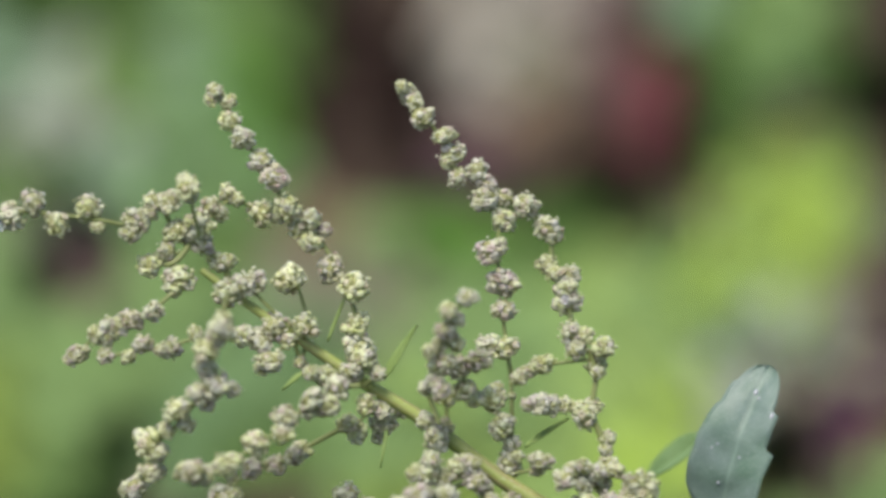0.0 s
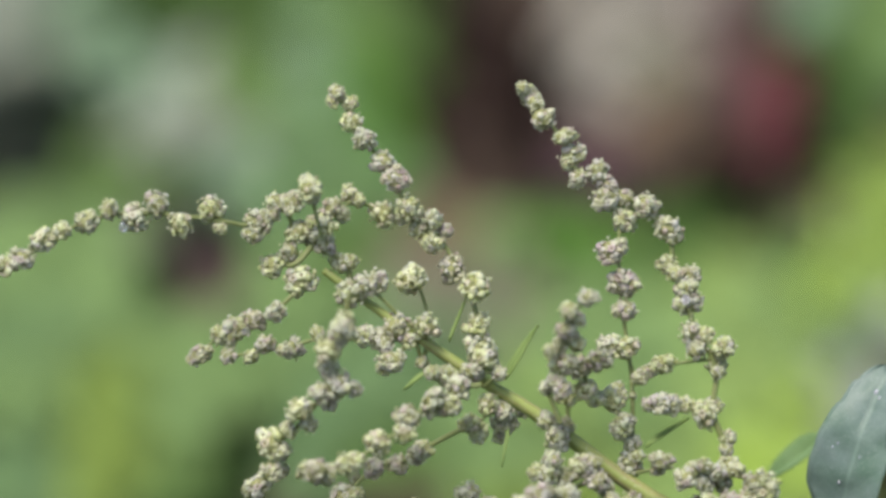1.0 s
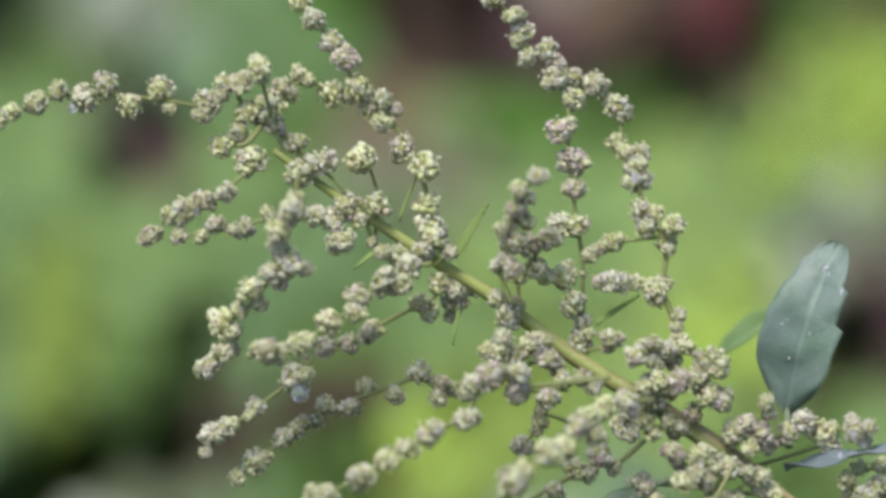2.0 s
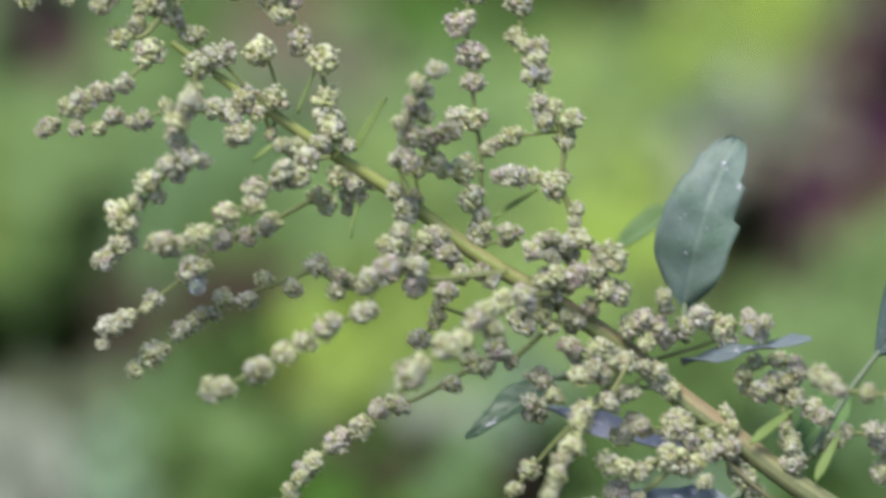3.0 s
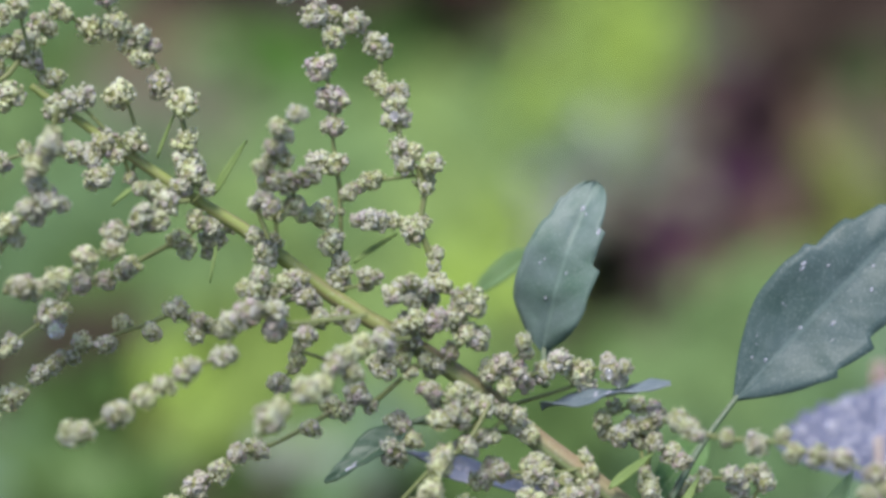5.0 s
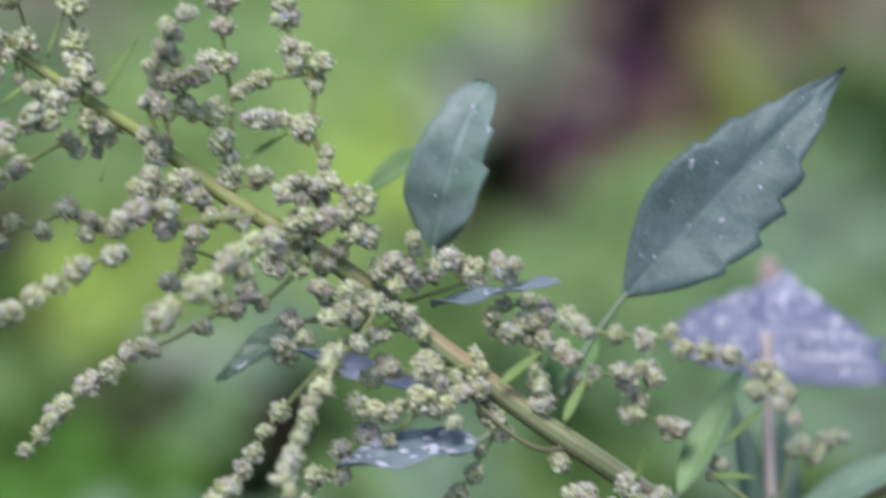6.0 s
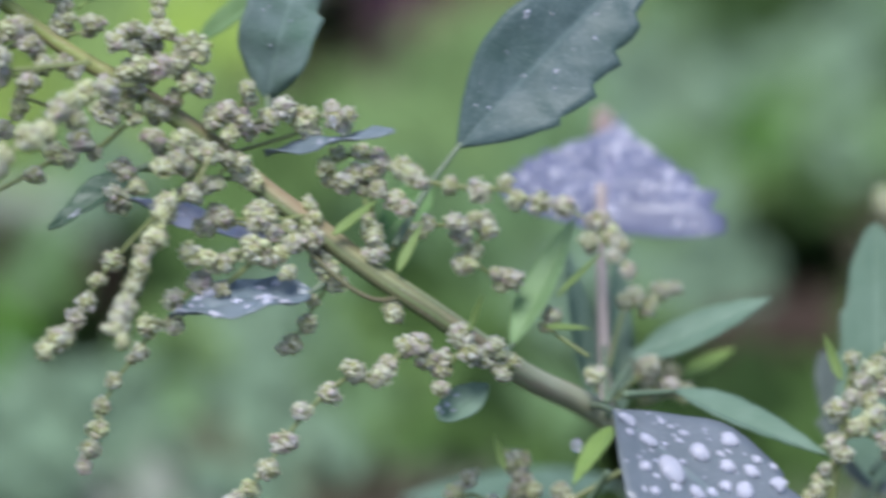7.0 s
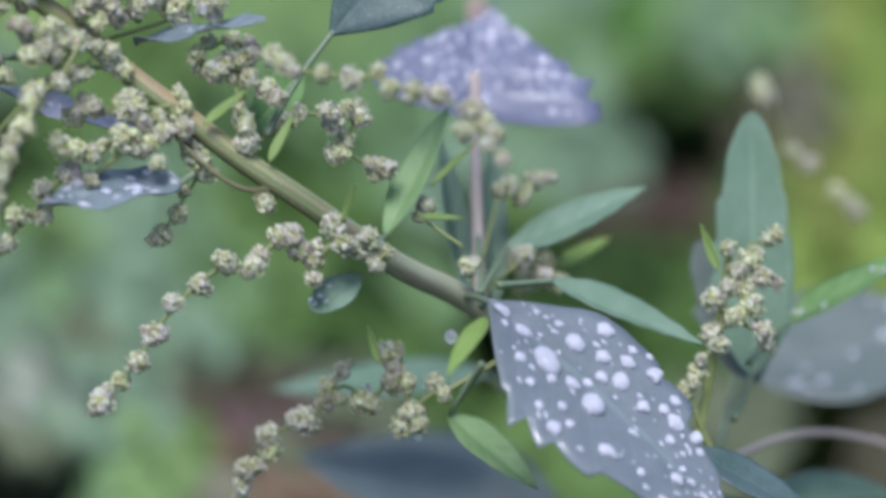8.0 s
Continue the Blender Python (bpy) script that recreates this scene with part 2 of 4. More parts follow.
# damp soil, coloured darker still for the shade among the weeds
SOIL = mottled("damp_shade_soil", (0.020, 0.012, 0.010), (0.008, 0.005, 0.005), 9.0, 0.95, 0.02)

# ---- building helpers ----
def link(bm, name, mat, smooth=True):
    me = bpy.data.meshes.new(name)
    bm.to_mesh(me)
    bm.free()
    me.materials.append(mat)
    if smooth:
        me.polygons.foreach_set("use_smooth", [True] * len(me.polygons))
    return me


def part(name, bm, mat, parent, label=""):
    ob = new(name, link(bm, name, mat))
    ob.parent = parent
    return tagged(ob, label)


def spot(a, b, c=0.0):
    """A place in the plant that lies c millimetres nearer or farther on the line of sight through (a, b)."""
    k = (600 - c) / 600
    return at(a * k, b * k, c)


def smooth_line(points, rounds=3):
    pts = [Vector(p) for p in points]
    for _ in range(rounds):
        out = [pts[0]]
        for p, q in zip(pts, pts[1:]):
            out += [p * 0.75 + q * 0.25, p * 0.25 + q * 0.75]
        pts = out + [pts[-1]]
    return pts


def tube(bm, points, radii, sides=10, ridge=0.0):
    """A tube through points; radii at its start and end, or one for each point."""
    uv = bm.loops.layers.uv.verify()
    n = len(points)
    lengths = [0.0]
    for p, q in zip(points, points[1:]):
        lengths.append(lengths[-1] + (q - p).length)
    total = lengths[-1] or 1.0
    up = Vector((0.31, -0.2, 0.93))
    rings = []
    for i, p in enumerate(points):
        along = (points[min(i + 1, n - 1)] - points[max(i - 1, 0)]).normalized()
        side = along.cross(up).normalized()
        over = side.cross(along)
        f = lengths[i] / total
        r = radii[0] + (radii[1] - radii[0]) * f if len(radii) == 2 else radii[i]
        ring = []
        for k in range(sides):
            w = 2 * math.pi * k / sides
            rr = r * (1 + (ridge if k % 2 else -ridge))
            ring.append(bm.verts.new(p + side * (rr * math.cos(w)) + over * (rr * math.sin(w))))
        rings.append(ring)
    for i in range(n - 1):
        for k in range(sides):
            j = (k + 1) % sides
            f = bm.faces.new((rings[i][k], rings[i][j], rings[i + 1][j], rings[i + 1][k]))
            for loop, (u, v) in zip(f.loops, ((k, i), (k + 1, i), (k + 1, i + 1), (k, i + 1))):
                loop[uv].uv = (u / sides, lengths[v])
    bm.faces.new(list(reversed(rings[0])))
    bm.faces.new(rings[-1])


def profile(u, broad, taper=0.85, foot=0.8):
    """The half width of a leaf blade at u of its length; broad: where it is widest."""
    if u < broad:
        return math.sin(0.5 * math.pi * u / broad) ** foot
    return max(0.0, math.cos(0.5 * math.pi * (u - broad) / (1 - broad))) ** taper


def blade(bm, base, tip, half, face, bend=0.0, fold=0.15, teeth=0, broad=0.38, steps=56, cells=12, thick=0.00022, wave=0.0, taper=0.85, foot=0.8, tooth=0.2, lop=0.0, bare=0.22, seed=0):
    """A leaf blade from base to tip, half its width to each side, its upper side towards face. tooth: how deep
    its teeth are; lop: how much wider it is on its right; bare: how far its left edge is
    without teeth. Gives a function from (u, v) to its surface."""
    uv = bm.loops.layers.uv.verify()
    along = tip - base
    length = along.length
    x = along.normalized()
    nrm = (face - x * face.dot(x)).normalized()
    rnd = random.Random(seed)
    phase = rnd.uniform(0, 6)

    def surface(u, v, lift=0.0):
        n, y = nrm, nrm.cross(x)
        w = half * max(profile(u, broad, taper, foot), 0.02)
        w *= 1 - lop * (1 if v > 0 else -1)
        w *= 1 + 0.05 * noise.noise(Vector((u * 9.0, 3.0 if v > 0 else 8.0, phase)))
        if teeth:
            side = 1 if v > 0 else 2.3
            saw = (u * teeth + 0.35 * math.sin(7 * u + phase * side) + 0.3 * side) % 1.0
            size = 0.65 + 0.35 * math.sin(5 * u * side + phase)
            w *= 1 + (0.06 + tooth * size) * (saw - 0.6) * min(1.0, 6 * (1 - u)) * (1 if u > (bare if v > 0 else 0.22) else 0)
        h = bend * math.sin(math.pi * u) + fold * w * (abs(v) - 0.4) + wave * (math.sin(11 * u + phase + 2 * v) * abs(v) + 0.8 * noise.noise(Vector((u * 6.0, v * 2.0, phase))))
        h += 0.00006 * math.cos(2 * math.pi * 6.5 * (u - 0.22 * abs(v)))
        h -= 0.0002 * math.exp(-(v / 0.07) ** 2)
        return base + x * (u * length) + y * (w * v) + n * (h + lift)

    layers = []
    for lift in (thick / 2, -thick / 2):
        layers.append([[bm.verts.new(surface(i / steps, 2 * k / cells - 1, lift)) for k in range(cells + 1)] for i in range(steps + 1)])
    for s, grid in enumerate(layers):
        for i in range(steps):
            for k in range(cells):
                idx = [(i, k), (i + 1, k), (i + 1, k + 1), (i, k + 1)]
                if s:
                    idx.reverse()
                f = bm.faces.new([grid[p][q] for p, q in idx])
                for loop, (p, q) in zip(f.loops, idx):
                    loop[uv].uv = (p / steps, 2 * q / cells - 1)
    top, low = layers
    rim = [(i, 0) for i in range(steps + 1)] + [(steps, k) for k in range(1, cells + 1)] + [(i, cells) for i in range(steps - 1, -1, -1)] + [(0, k) for k in range(cells - 1, 0, -1)]
    for (a, b), (c, d) in zip(rim, rim[1:] + rim[:1]):
        bm.faces.new((top[c][d], top[a][b], low[a][b], low[c][d]))
    return surface


def drop_mesh(seed):
    bm = bmesh.new()
    bmesh.ops.create_uvsphere(bm, u_segments=24, v_segments=14, radius=1.0)
    for v in bm.verts:
        w = 1 + 0.32 * noise.noise(Vector((v.co.x, v.co.y, seed * 7.3)) * 1.1)
        v.co.x *= w
        v.co.y *= w * (0.8 if v.co.x > 0 else 1.0)
        v.co.z = v.co.z * (0.62 + 0.2 * v.co.x) if v.co.z > 0 else v.co.z * 0.15
    return link(bm, "water_drop", WATER)


def hanging_drop():
    """A drop of radius 1 that hangs by its narrowed top."""
    bm = bmesh.new()
    bmesh.ops.create_uvsphere(bm, u_segments=24, v_segments=16, radius=1.0)
    for v in bm.verts:
        k = 1 - 0.28 * max(0.0, v.co.z) ** 1.5
        v.co.x, v.co.y = v.co.x * k, v.co.y * k
    return link(bm, "water_drop", CLEAR_WATER)


DROPS = [drop_mesh(k) for k in range(6)]
DROP = hanging_drop()


def floret(bm, hub, turn, size, squash, shut, rnd):
    """A floret of five blunt tepals round a sunken dark eye; shut: a bud with its tepals closed."""
    lobe = [1 + (0.17 if k % 2 else -0.17) + rnd.uniform(-0.12, 0.12) for k in range(10)]
    shape = ((0.34, 0.62), (0.72, 0.46), (0.98, 0.08), (0.84, -0.5)) if shut else ((0.30, 0.16), (0.66, 0.50), (1.0, 0.20), (0.80, -0.5))
    rings = []
    for reach, rise in shape:
        ring = []
        for k in range(10):
            w = 2 * math.pi * k / 10
            r = size * reach * (1 + (lobe[k] - 1) * min(1.0, reach * 1.1))
            p = hub + turn @ Vector((r * math.cos(w), r * math.sin(w), size * (rise + rnd.uniform(-0.06, 0.06))))
            ring.append(bm.verts.new((p.x * squash.x, p.y * squash.y, p.z * squash.z)))
        rings.append(ring)
    p = hub + turn @ Vector((0, 0, size * (0.66 if shut else 0.02)))
    pole = bm.verts.new((p.x * squash.x, p.y * squash.y, p.z * squash.z))
    for k in range(10):
        j = (k + 1) % 10
        face = bm.faces.new((pole, rings[0][k], rings[0][j]))
        face.material_index = 0 if shut else 2
        for g, h in zip(rings, rings[1:]):
            bm.faces.new((g[k], h[k], h[j], g[j]))


def cluster_mesh(seed):
    """A tight uneven knot of florets, of radius 1."""
    rnd = random.Random(seed)
    bm = bmesh.new()
    bmesh.ops.create_icosphere(bm, subdivisions=2, radius=0.72)
    for v in bm.verts:
        v.co *= 1 + 0.2 * noise.noise(v.co * 2.6 + Vector((seed * 3.1, 0, 0)))
    for f in bm.faces:
        f.material_index = 1
    squash = Vector((rnd.uniform(0.8, 1.12), rnd.uniform(0.85, 1.1), rnd.uniform(0.8, 1.1)))
    lumps = [(Vector((0, 0, 0)), 0.84, rnd.randint(27, 33))]
    for _ in range(rnd.randint(1, 3)):
        way = Vector((rnd.gauss(0, 1), rnd.gauss(0, 1), rnd.gauss(0, 1))).normalized()
        lumps.append((way * rnd.uniform(0.5, 0.85), rnd.uniform(0.3, 0.45), 4))
    for hub, reach, count, i in ((h, r, n, k) for h, r, n in lumps for k in range(n)):
        z = 1 - 2 * (i + 0.5) / count
        w = i * 2.39996 + rnd.uniform(-0.4, 0.4)
        out = Vector((math.sqrt(1 - z * z) * math.cos(w), math.sqrt(1 - z * z) * math.sin(w), z + rnd.uniform(-0.2, 0.2))).normalized()
        size = rnd.uniform(0.16, 0.36)
        lean = (out + Vector((rnd.uniform(-0.4, 0.4), rnd.uniform(-0.4, 0.4), rnd.uniform(-0.4, 0.4)))).normalized()
        turn = lean.to_track_quat("Z", "Y").to_matrix() @ Matrix.Rotation(rnd.uniform(0, 6), 3, "Z")
        floret(bm, hub + out * (reach * rnd.uniform(0.72, 1.02)), turn, size, squash, rnd.random() < 0.45, rnd)
    for _ in range(24):
        out = Vector((rnd.gauss(0, 1), rnd.gauss(0, 1), rnd.gauss(0, 1))).normalized()
        floret(bm, out * rnd.uniform(0.86, 1.10), out.to_track_quat("Z", "Y").to_matrix(), rnd.uniform(0.09, 0.17), squash, True, rnd)
    me = link(bm, "flower_head", FLOWER)
    me.materials.append(CORE)
    me.materials.append(EYE_SPOT)
    return me


CLUSTERS = [cluster_mesh(s) for s in range(12)]

PINK = mottled("pinkish_bud", (0.62, 0.46, 0.48), (0.46, 0.32, 0.33), 5.0, 0.6, 0.0002)
PINK_CLUSTERS = []
for me in CLUSTERS[:3]:
    PINK_CLUSTERS.append(me.copy())
    PINK_CLUSTERS[-1].materials[0] = PINK

# ---- ground ----
bm = bmesh.new()
bmesh.ops.create_grid(bm, x_segments=120, y_segments=120, size=6.0)
for v in bm.verts:
    v.co.y += 2.0
    v.co.z = 0.016 * (noise.noise(v.co * 1.7) - 0.4) + 0.008 * noise.noise(v.co * 6) if max(abs(v.co.x), abs(v.co.y - 2)) < 5.9 else 0.0
rim = [e for e in bm.edges if e.is_boundary]
grown = bmesh.ops.extrude_edge_only(bm, edges=rim)["geom"]
for v in grown:
    if isinstance(v, bmesh.types.BMVert):
        v.co.x *= 300
        v.co.y = (v.co.y - 2) * 300
bmesh.ops.recalc_face_normals(bm, faces=bm.faces)
tagged(new("ground", link(bm, "ground", SOIL)), "damp bare soil between the weeds, its shade put into the colour", "ground", kind="structure")

# ---- the goosefoot plant ----
FOOT = Vector((0.125, 0.60, 0.0))
plant = tagged(new("goosefoot_plant"), "leaning goosefoot weed with mealy grey-green flower spikes and wet leaves", "plant")
plant.location = FOOT


NEXT_FOOT = Vector((0.16, 0.66, 0.0))
other = tagged(new("goosefoot_plant"), "second goosefoot weed with a short flower spike and broad wet leaves", "plant")
other.location = NEXT_FOOT


def rel(points, owner=plant):
    return [p - owner.location for p in points]


STEM_LINE = [(-66.1, 35.9, 4), (-58.7, 30.5, 3), (-50.9, 25.4, 2), (-43.9, 20.6, 1), (-35, 15.4, 0), (-27.7, 9.8, 0), (-21.2, 5, 0), (-12, 0, 0), (-0.7, -7.6, 0), (4.9, -13, 0),
             (13.3, -19, 0), (20.9, -25, 0), (29.8, -30.6, 0), (39, -37.2, -5), (45.8, -41.9, -13), (54.5, -45.7, -21), (65.6, -53.7, -27), (78.5, -65.6, -30), (88.8, -82.6, -30)]
pts = smooth_line([at(*p) for p in STEM_LINE] + [Vector((0.100, 0.60, 0.19)), Vector((0.119, 0.60, 0.10)), Vector((0.125, 0.60, -0.02))], 2)
sizes = []
for i, p in enumerate(pts):
    a = (p - HEART).dot(RIGHT) * 1000
    sizes.append(0.001 * (0.46 + 1.15 * min(1.0, max(0.0, (a + 66) / 80)) ** 0.85 + 0.2 * min(1, max(0, (a - 32) / 18))))
bm = bmesh.new()
tube(bm, rel(smooth_line([spot(91, -38, -18), spot(89, -54, -20), spot(86.5, -66, -18), spot(88, -84, -14), Vector((0.115, 0.64, 0.17)), Vector((0.15, 0.66, 0.07)), Vector((0.16, 0.66, -0.02))], 3), other), (0.0006, 0.0022), 14, 0.04)
part("stem", bm, STEM, other, "ridged green stem")
bm = bmesh.new()
tube(bm, rel(pts), sizes, 18, 0.05)
stem = part("stem", bm, STEM, plant, "ridged green stem with reddish streaks")

spike_rnd = random.Random(5)


def flower_spike(tip_forward, root, *knots, heads=CLUSTERS):
    """A stalk from its root on the stem to its tip, with each flower head as right, up and radius in millimetres, from the tip down."""
    rnd = spike_rnd
    owner = other if root[0] > 85 else plant
    n = len(knots)
    places = []
    for i, (a, b, r) in enumerate(knots):
        c = tip_forward + (root[2] - tip_forward) * (i + 1) / (n + 1)
        places.append(at(a, b, c + rnd.uniform(-1.2, 1.2)))
    line = [places[0]]
    for i in range(1, n - 1):
        line.append((places[i - 1] + places[i] * 2 + places[i + 1]) / 4)
    if n > 1:
        line.append(places[-1])
    bm = bmesh.new()
    tube(bm, rel(smooth_line(line + [at(*root)], 2), owner), (0.00021, 0.00028 + 0.000007 * n), 8)
    spike = part("flower_spike", bm, STALK, owner)
    for p, (a, b, r) in zip(places, knots):
        ob = new("flower_head", rnd.choice(heads))
        ob.parent = spike
        ob.location = p - owner.location
        ob.rotation_euler = (rnd.uniform(0, 6.28), rnd.uniform(0, 6.28), rnd.uniform(0, 6.28))
        s = r * 0.00106
        ob.scale = (s * rnd.uniform(0.9, 1.12), s * rnd.uniform(0.9, 1.12), s * rnd.uniform(0.9, 1.12))


flower_spike(14, (-62.4, 33.5, 2), (-110.7, 36, 1.41), (-107.7, 36.9, 1.57), (-104.8, 39.5, 1.73), (-102.2, 40.8, 1.58), (-98.8, 42.2, 2.05), (-95.6, 43.9, 1.58), (-92.5, 42.9, 1.89), (-89.3, 44.8, 1.9), (-85.7, 41.8, 1.74), (-81.6, 44.1, 1.9), (-80.2, 41.4, 1.11), (-75.1, 42.7, 2.22), (-75.7, 40.7, 1.43), (-72.8, 45.3, 1.59), (-73.1, 43.8, 1.27), (-70.5, 45.3, 1.75), (-69.7, 41.3, 1.91), (-70.9, 38.5, 1.59), (-73.4, 36.5, 1.91), (-69.2, 34.3, 2.07), (-66.7, 41.8, 2.08), (-67.9, 40.2, 1.44), (-65.9, 39.5, 1.44), (-64.3, 37.1, 1.44), (-62.7, 37.1, 1.44))
flower_spike(16, (-66, 40.4, 8), (-67.1, 46.7, 1.73), (-67.7, 47.9, 1.1), (-67.1, 45.8, 1.19))
flower_spike(4, (-54.1, 44, 0), (-64.9, 44.7, 1.6), (-63.6, 44.1, 1.28), (-62.7, 46.9, 1.44), (-61.3, 46.1, 1.12), (-58.1, 44.3, 1.93))
flower_spike(4, (-45.8, 20.1, 0), (-64.6, 61.3, 1.44), (-65.1, 60.1, 1.12), (-62.7, 59.9, 1.28), (-62.5, 57.3, 1.44), (-60.4, 54.5, 1.76), (-58, 51.5, 1.92), (-55.8, 49, 1.92), (-54.2, 44.7, 1.92), (-55.1, 43.9, 1.12), (-52.7, 42, 1.6), (-50.7, 43.3, 1.28), (-50.7, 40.2, 1.76), (-49.1, 41.7, 1.28), (-48, 36.4, 2.09), (-44.5, 33.8, 2.09), (-44.2, 28.6, 1.77), (-43.9, 24.8, 2.25), (-45, 26, 1.29), (-43, 23.2, 1.61))
flower_spike(6, (-50.7, 27.6, 0), (-53.7, 34.6, 2.16), (-53, 35.2, 1.44))
flower_spike(6, (-51.4, 25.5, 1), (-62.2, 32.5, 2.07), (-60.1, 33.8, 1.6), (-58.5, 34.2, 1.76), (-55.7, 27.8, 1.92), (-51.3, 28, 2), (-54.2, 26.3, 1.28), (-52.2, 23.1, 1.12))
flower_spike(6, (-68.4, 34.1, 6), (-83.2, 23.7, 1.75), (-84.3, 23.1, 0.96), (-80.8, 26.8, 1.11), (-79.2, 26.4, 1.75), (-78, 27.6, 1.75), (-75.6, 28.8, 1.59), (-72.5, 29.9, 1.43))
flower_spike(8, (-54.2, 25.6, 2), (-79.1, 23.5, 1.35), (-75.8, 23.5, 1.27), (-73.9, 25.2, 1.59), (-71.5, 24.4, 1.11), (-70.2, 24.8, 1.59), (-66.8, 26.9, 1.12), (-65.2, 25.7, 0.96), (-60.1, 26.6, 1.76), (-57.7, 25.8, 1.92), (-56.3, 23, 1.92), (-57.3, 22.2, 1.28))
flower_spike(6, (-60.4, 32, 22), (-76, 4.7, 1.27), (-74.7, 5.5, 1.59), (-71.4, 7.5, 1.43), (-72.5, 7.1, 1.74), (-70.8, 9.9, 1.26), (-72.3, 11.1, 1.89), (-69.8, 13, 1.42), (-67, 13.8, 1.42), (-68.1, 15.8, 1.73), (-64, 17, 1.41), (-64.9, 18.1, 1.57), (-62.7, 19.3, 2.19), (-60.2, 18.6, 1.09), (-63.7, 21.6, 1.71), (-63.6, 23.9, 1.71), (-62.3, 25.4, 1.4), (-61.5, 26.9, 2.02))
flower_spike(18, (-43, 19.6, 10), (-65.2, 7.1, 1.87), (-66.9, 7.5, 1.25), (-63.8, 6.7, 1.41), (-61.5, 8.3, 1.88), (-60, 8.7, 1.41), (-57.1, 11.3, 1.73), (-53.4, 12.7, 1.42), (-53.1, 15.1, 1.73), (-49.6, 17.1, 2.05), (-47.7, 16.8, 1.74), (-46.2, 19.2, 1.74))
flower_spike(6, (-44.6, 14.4, 4), (-75.4, -7, 0.96), (-74.8, -4.6, 1.75), (-72.8, -3.8, 1.91), (-71.6, -3, 1.12), (-69.1, -1.7, 1.12), (-68.4, -0.5, 1.43), (-63.7, 2.8, 1.43), (-62.5, 3.7, 1.91), (-61.1, 4.1, 1.28), (-61.4, 6.5, 1.12), (-58.6, 7.9, 1.6), (-55.2, 8.4, 1.44), (-52.6, 9.7, 1.28), (-51.8, 10.6, 1.6))
flower_spike(2, (-25.3, 7.3, -4), (-71.2, -10.6, 1.28), (-69.2, -8.6, 1.76), (-67.6, -7.8, 1.12), (-64.9, -4.9, 1.61), (-62.9, -3.7, 1.45), (-62.1, -2.9, 1.45), (-60.3, -2.5, 1.29), (-59, -0.5, 1.61), (-55.4, -0.5, 1.45), (-53.4, 2.4, 1.45), (-49, 1.2, 1.45), (-46.6, 4.4, 1.13), (-45.4, 4.5, 1.78), (-42.9, 0.8, 1.45), (-42.6, 2.9, 1.29), (-41, 2.1, 1.29), (-38.2, 2.9, 1.46), (-35.4, 4.1, 1.29))
flower_spike(24, (-17.8, 3.7, 16), (-57.7, -12.9, 2.16), (-56.2, -12.5, 1.55), (-52, -10.1, 1.86), (-50.9, -9.7, 1.39), (-48.2, -7.8, 1.71), (-45.5, -6.2, 1.71), (-42.9, -4.3, 1.86), (-41.7, -3.5, 1.4), (-37.9, -2.3, 1.56), (-36.7, -1.7, 1.25), (-36.8, 2.4, 1.72), (-34.1, 4.4, 1.72), (-30.6, 4.4, 1.72), (-30.6, 2.1, 1.56))
flower_spike(32, (-11.9, 0.6, 14), (-30.6, -10.6, 2.14), (-29.2, -9.1, 1.69), (-25.8, -6.8, 1.84), (-24, -6, 1.7), (-22.1, -3.3, 1.86), (-20.7, -1.8, 1.86), (-19.9, -4.1, 1.71), (-18.5, -0.6, 1.87), (-15.4, 0.2, 1.72))
flower_spike(2, (-13.5, -5.1, -8), (-51.1, -30, 1.28), (-49.1, -27.8, 1.45), (-47.6, -25.8, 1.45), (-46, -23.9, 1.29), (-45.9, -23.4, 1.45), (-47.1, -24.6, 1.61), (-43.6, -21.4, 1.13), (-42.4, -20.6, 1.78), (-39.2, -18.5, 1.62), (-36.8, -16.1, 1.46), (-34.4, -15.3, 1.78), (-33.2, -15.7, 1.13), (-26.4, -12.4, 1.62), (-23.6, -9.2, 1.79), (-21.6, -10, 1.46), (-20, -7.5, 2.11), (-18, -9.2, 1.3))
flower_spike(18, (-0.8, -9, 6), (-23.9, -36.2, 1.41), (-22.1, -34.7, 2.04), (-21, -34, 1.41), (-19.9, -32.1, 1.42), (-18.4, -29.8, 1.58), (-16.9, -26.7, 1.27), (-14.9, -24, 1.43))
flower_spike(28, (-0.8, -8.5, 8), (-12.9, -34.1, 1.23), (-13.7, -32.5, 1.7), (-13.4, -31.1, 1.7), (-12.6, -29.6, 1.55), (-11.9, -27.4, 1.4), (-11.2, -25.9, 1.4), (-10.8, -24.4, 1.56), (-10.4, -22.5, 1.41), (-8.9, -20.6, 1.73), (-7.8, -17.5, 1.57), (-7.4, -16, 1.89), (-3.9, -14.4, 1.42))
flower_spike(2, (5.7, -23.3, 4), (-18.7, -53.4, 1.28), (-17.9, -51, 1.6), (-17, -48.2, 1.6), (-16.4, -45, 1.44), (-14.8, -41.3, 1.44), (-12.2, -38.2, 0.96), (-11, -37, 1.44), (-9.8, -33.4, 1.92), (-6.2, -33.3, 1.6), (-6.3, -29.7, 1.6), (-2.3, -27.3, 1.76), (-3.5, -27.3, 1.12), (0.5, -28.1, 1.12))
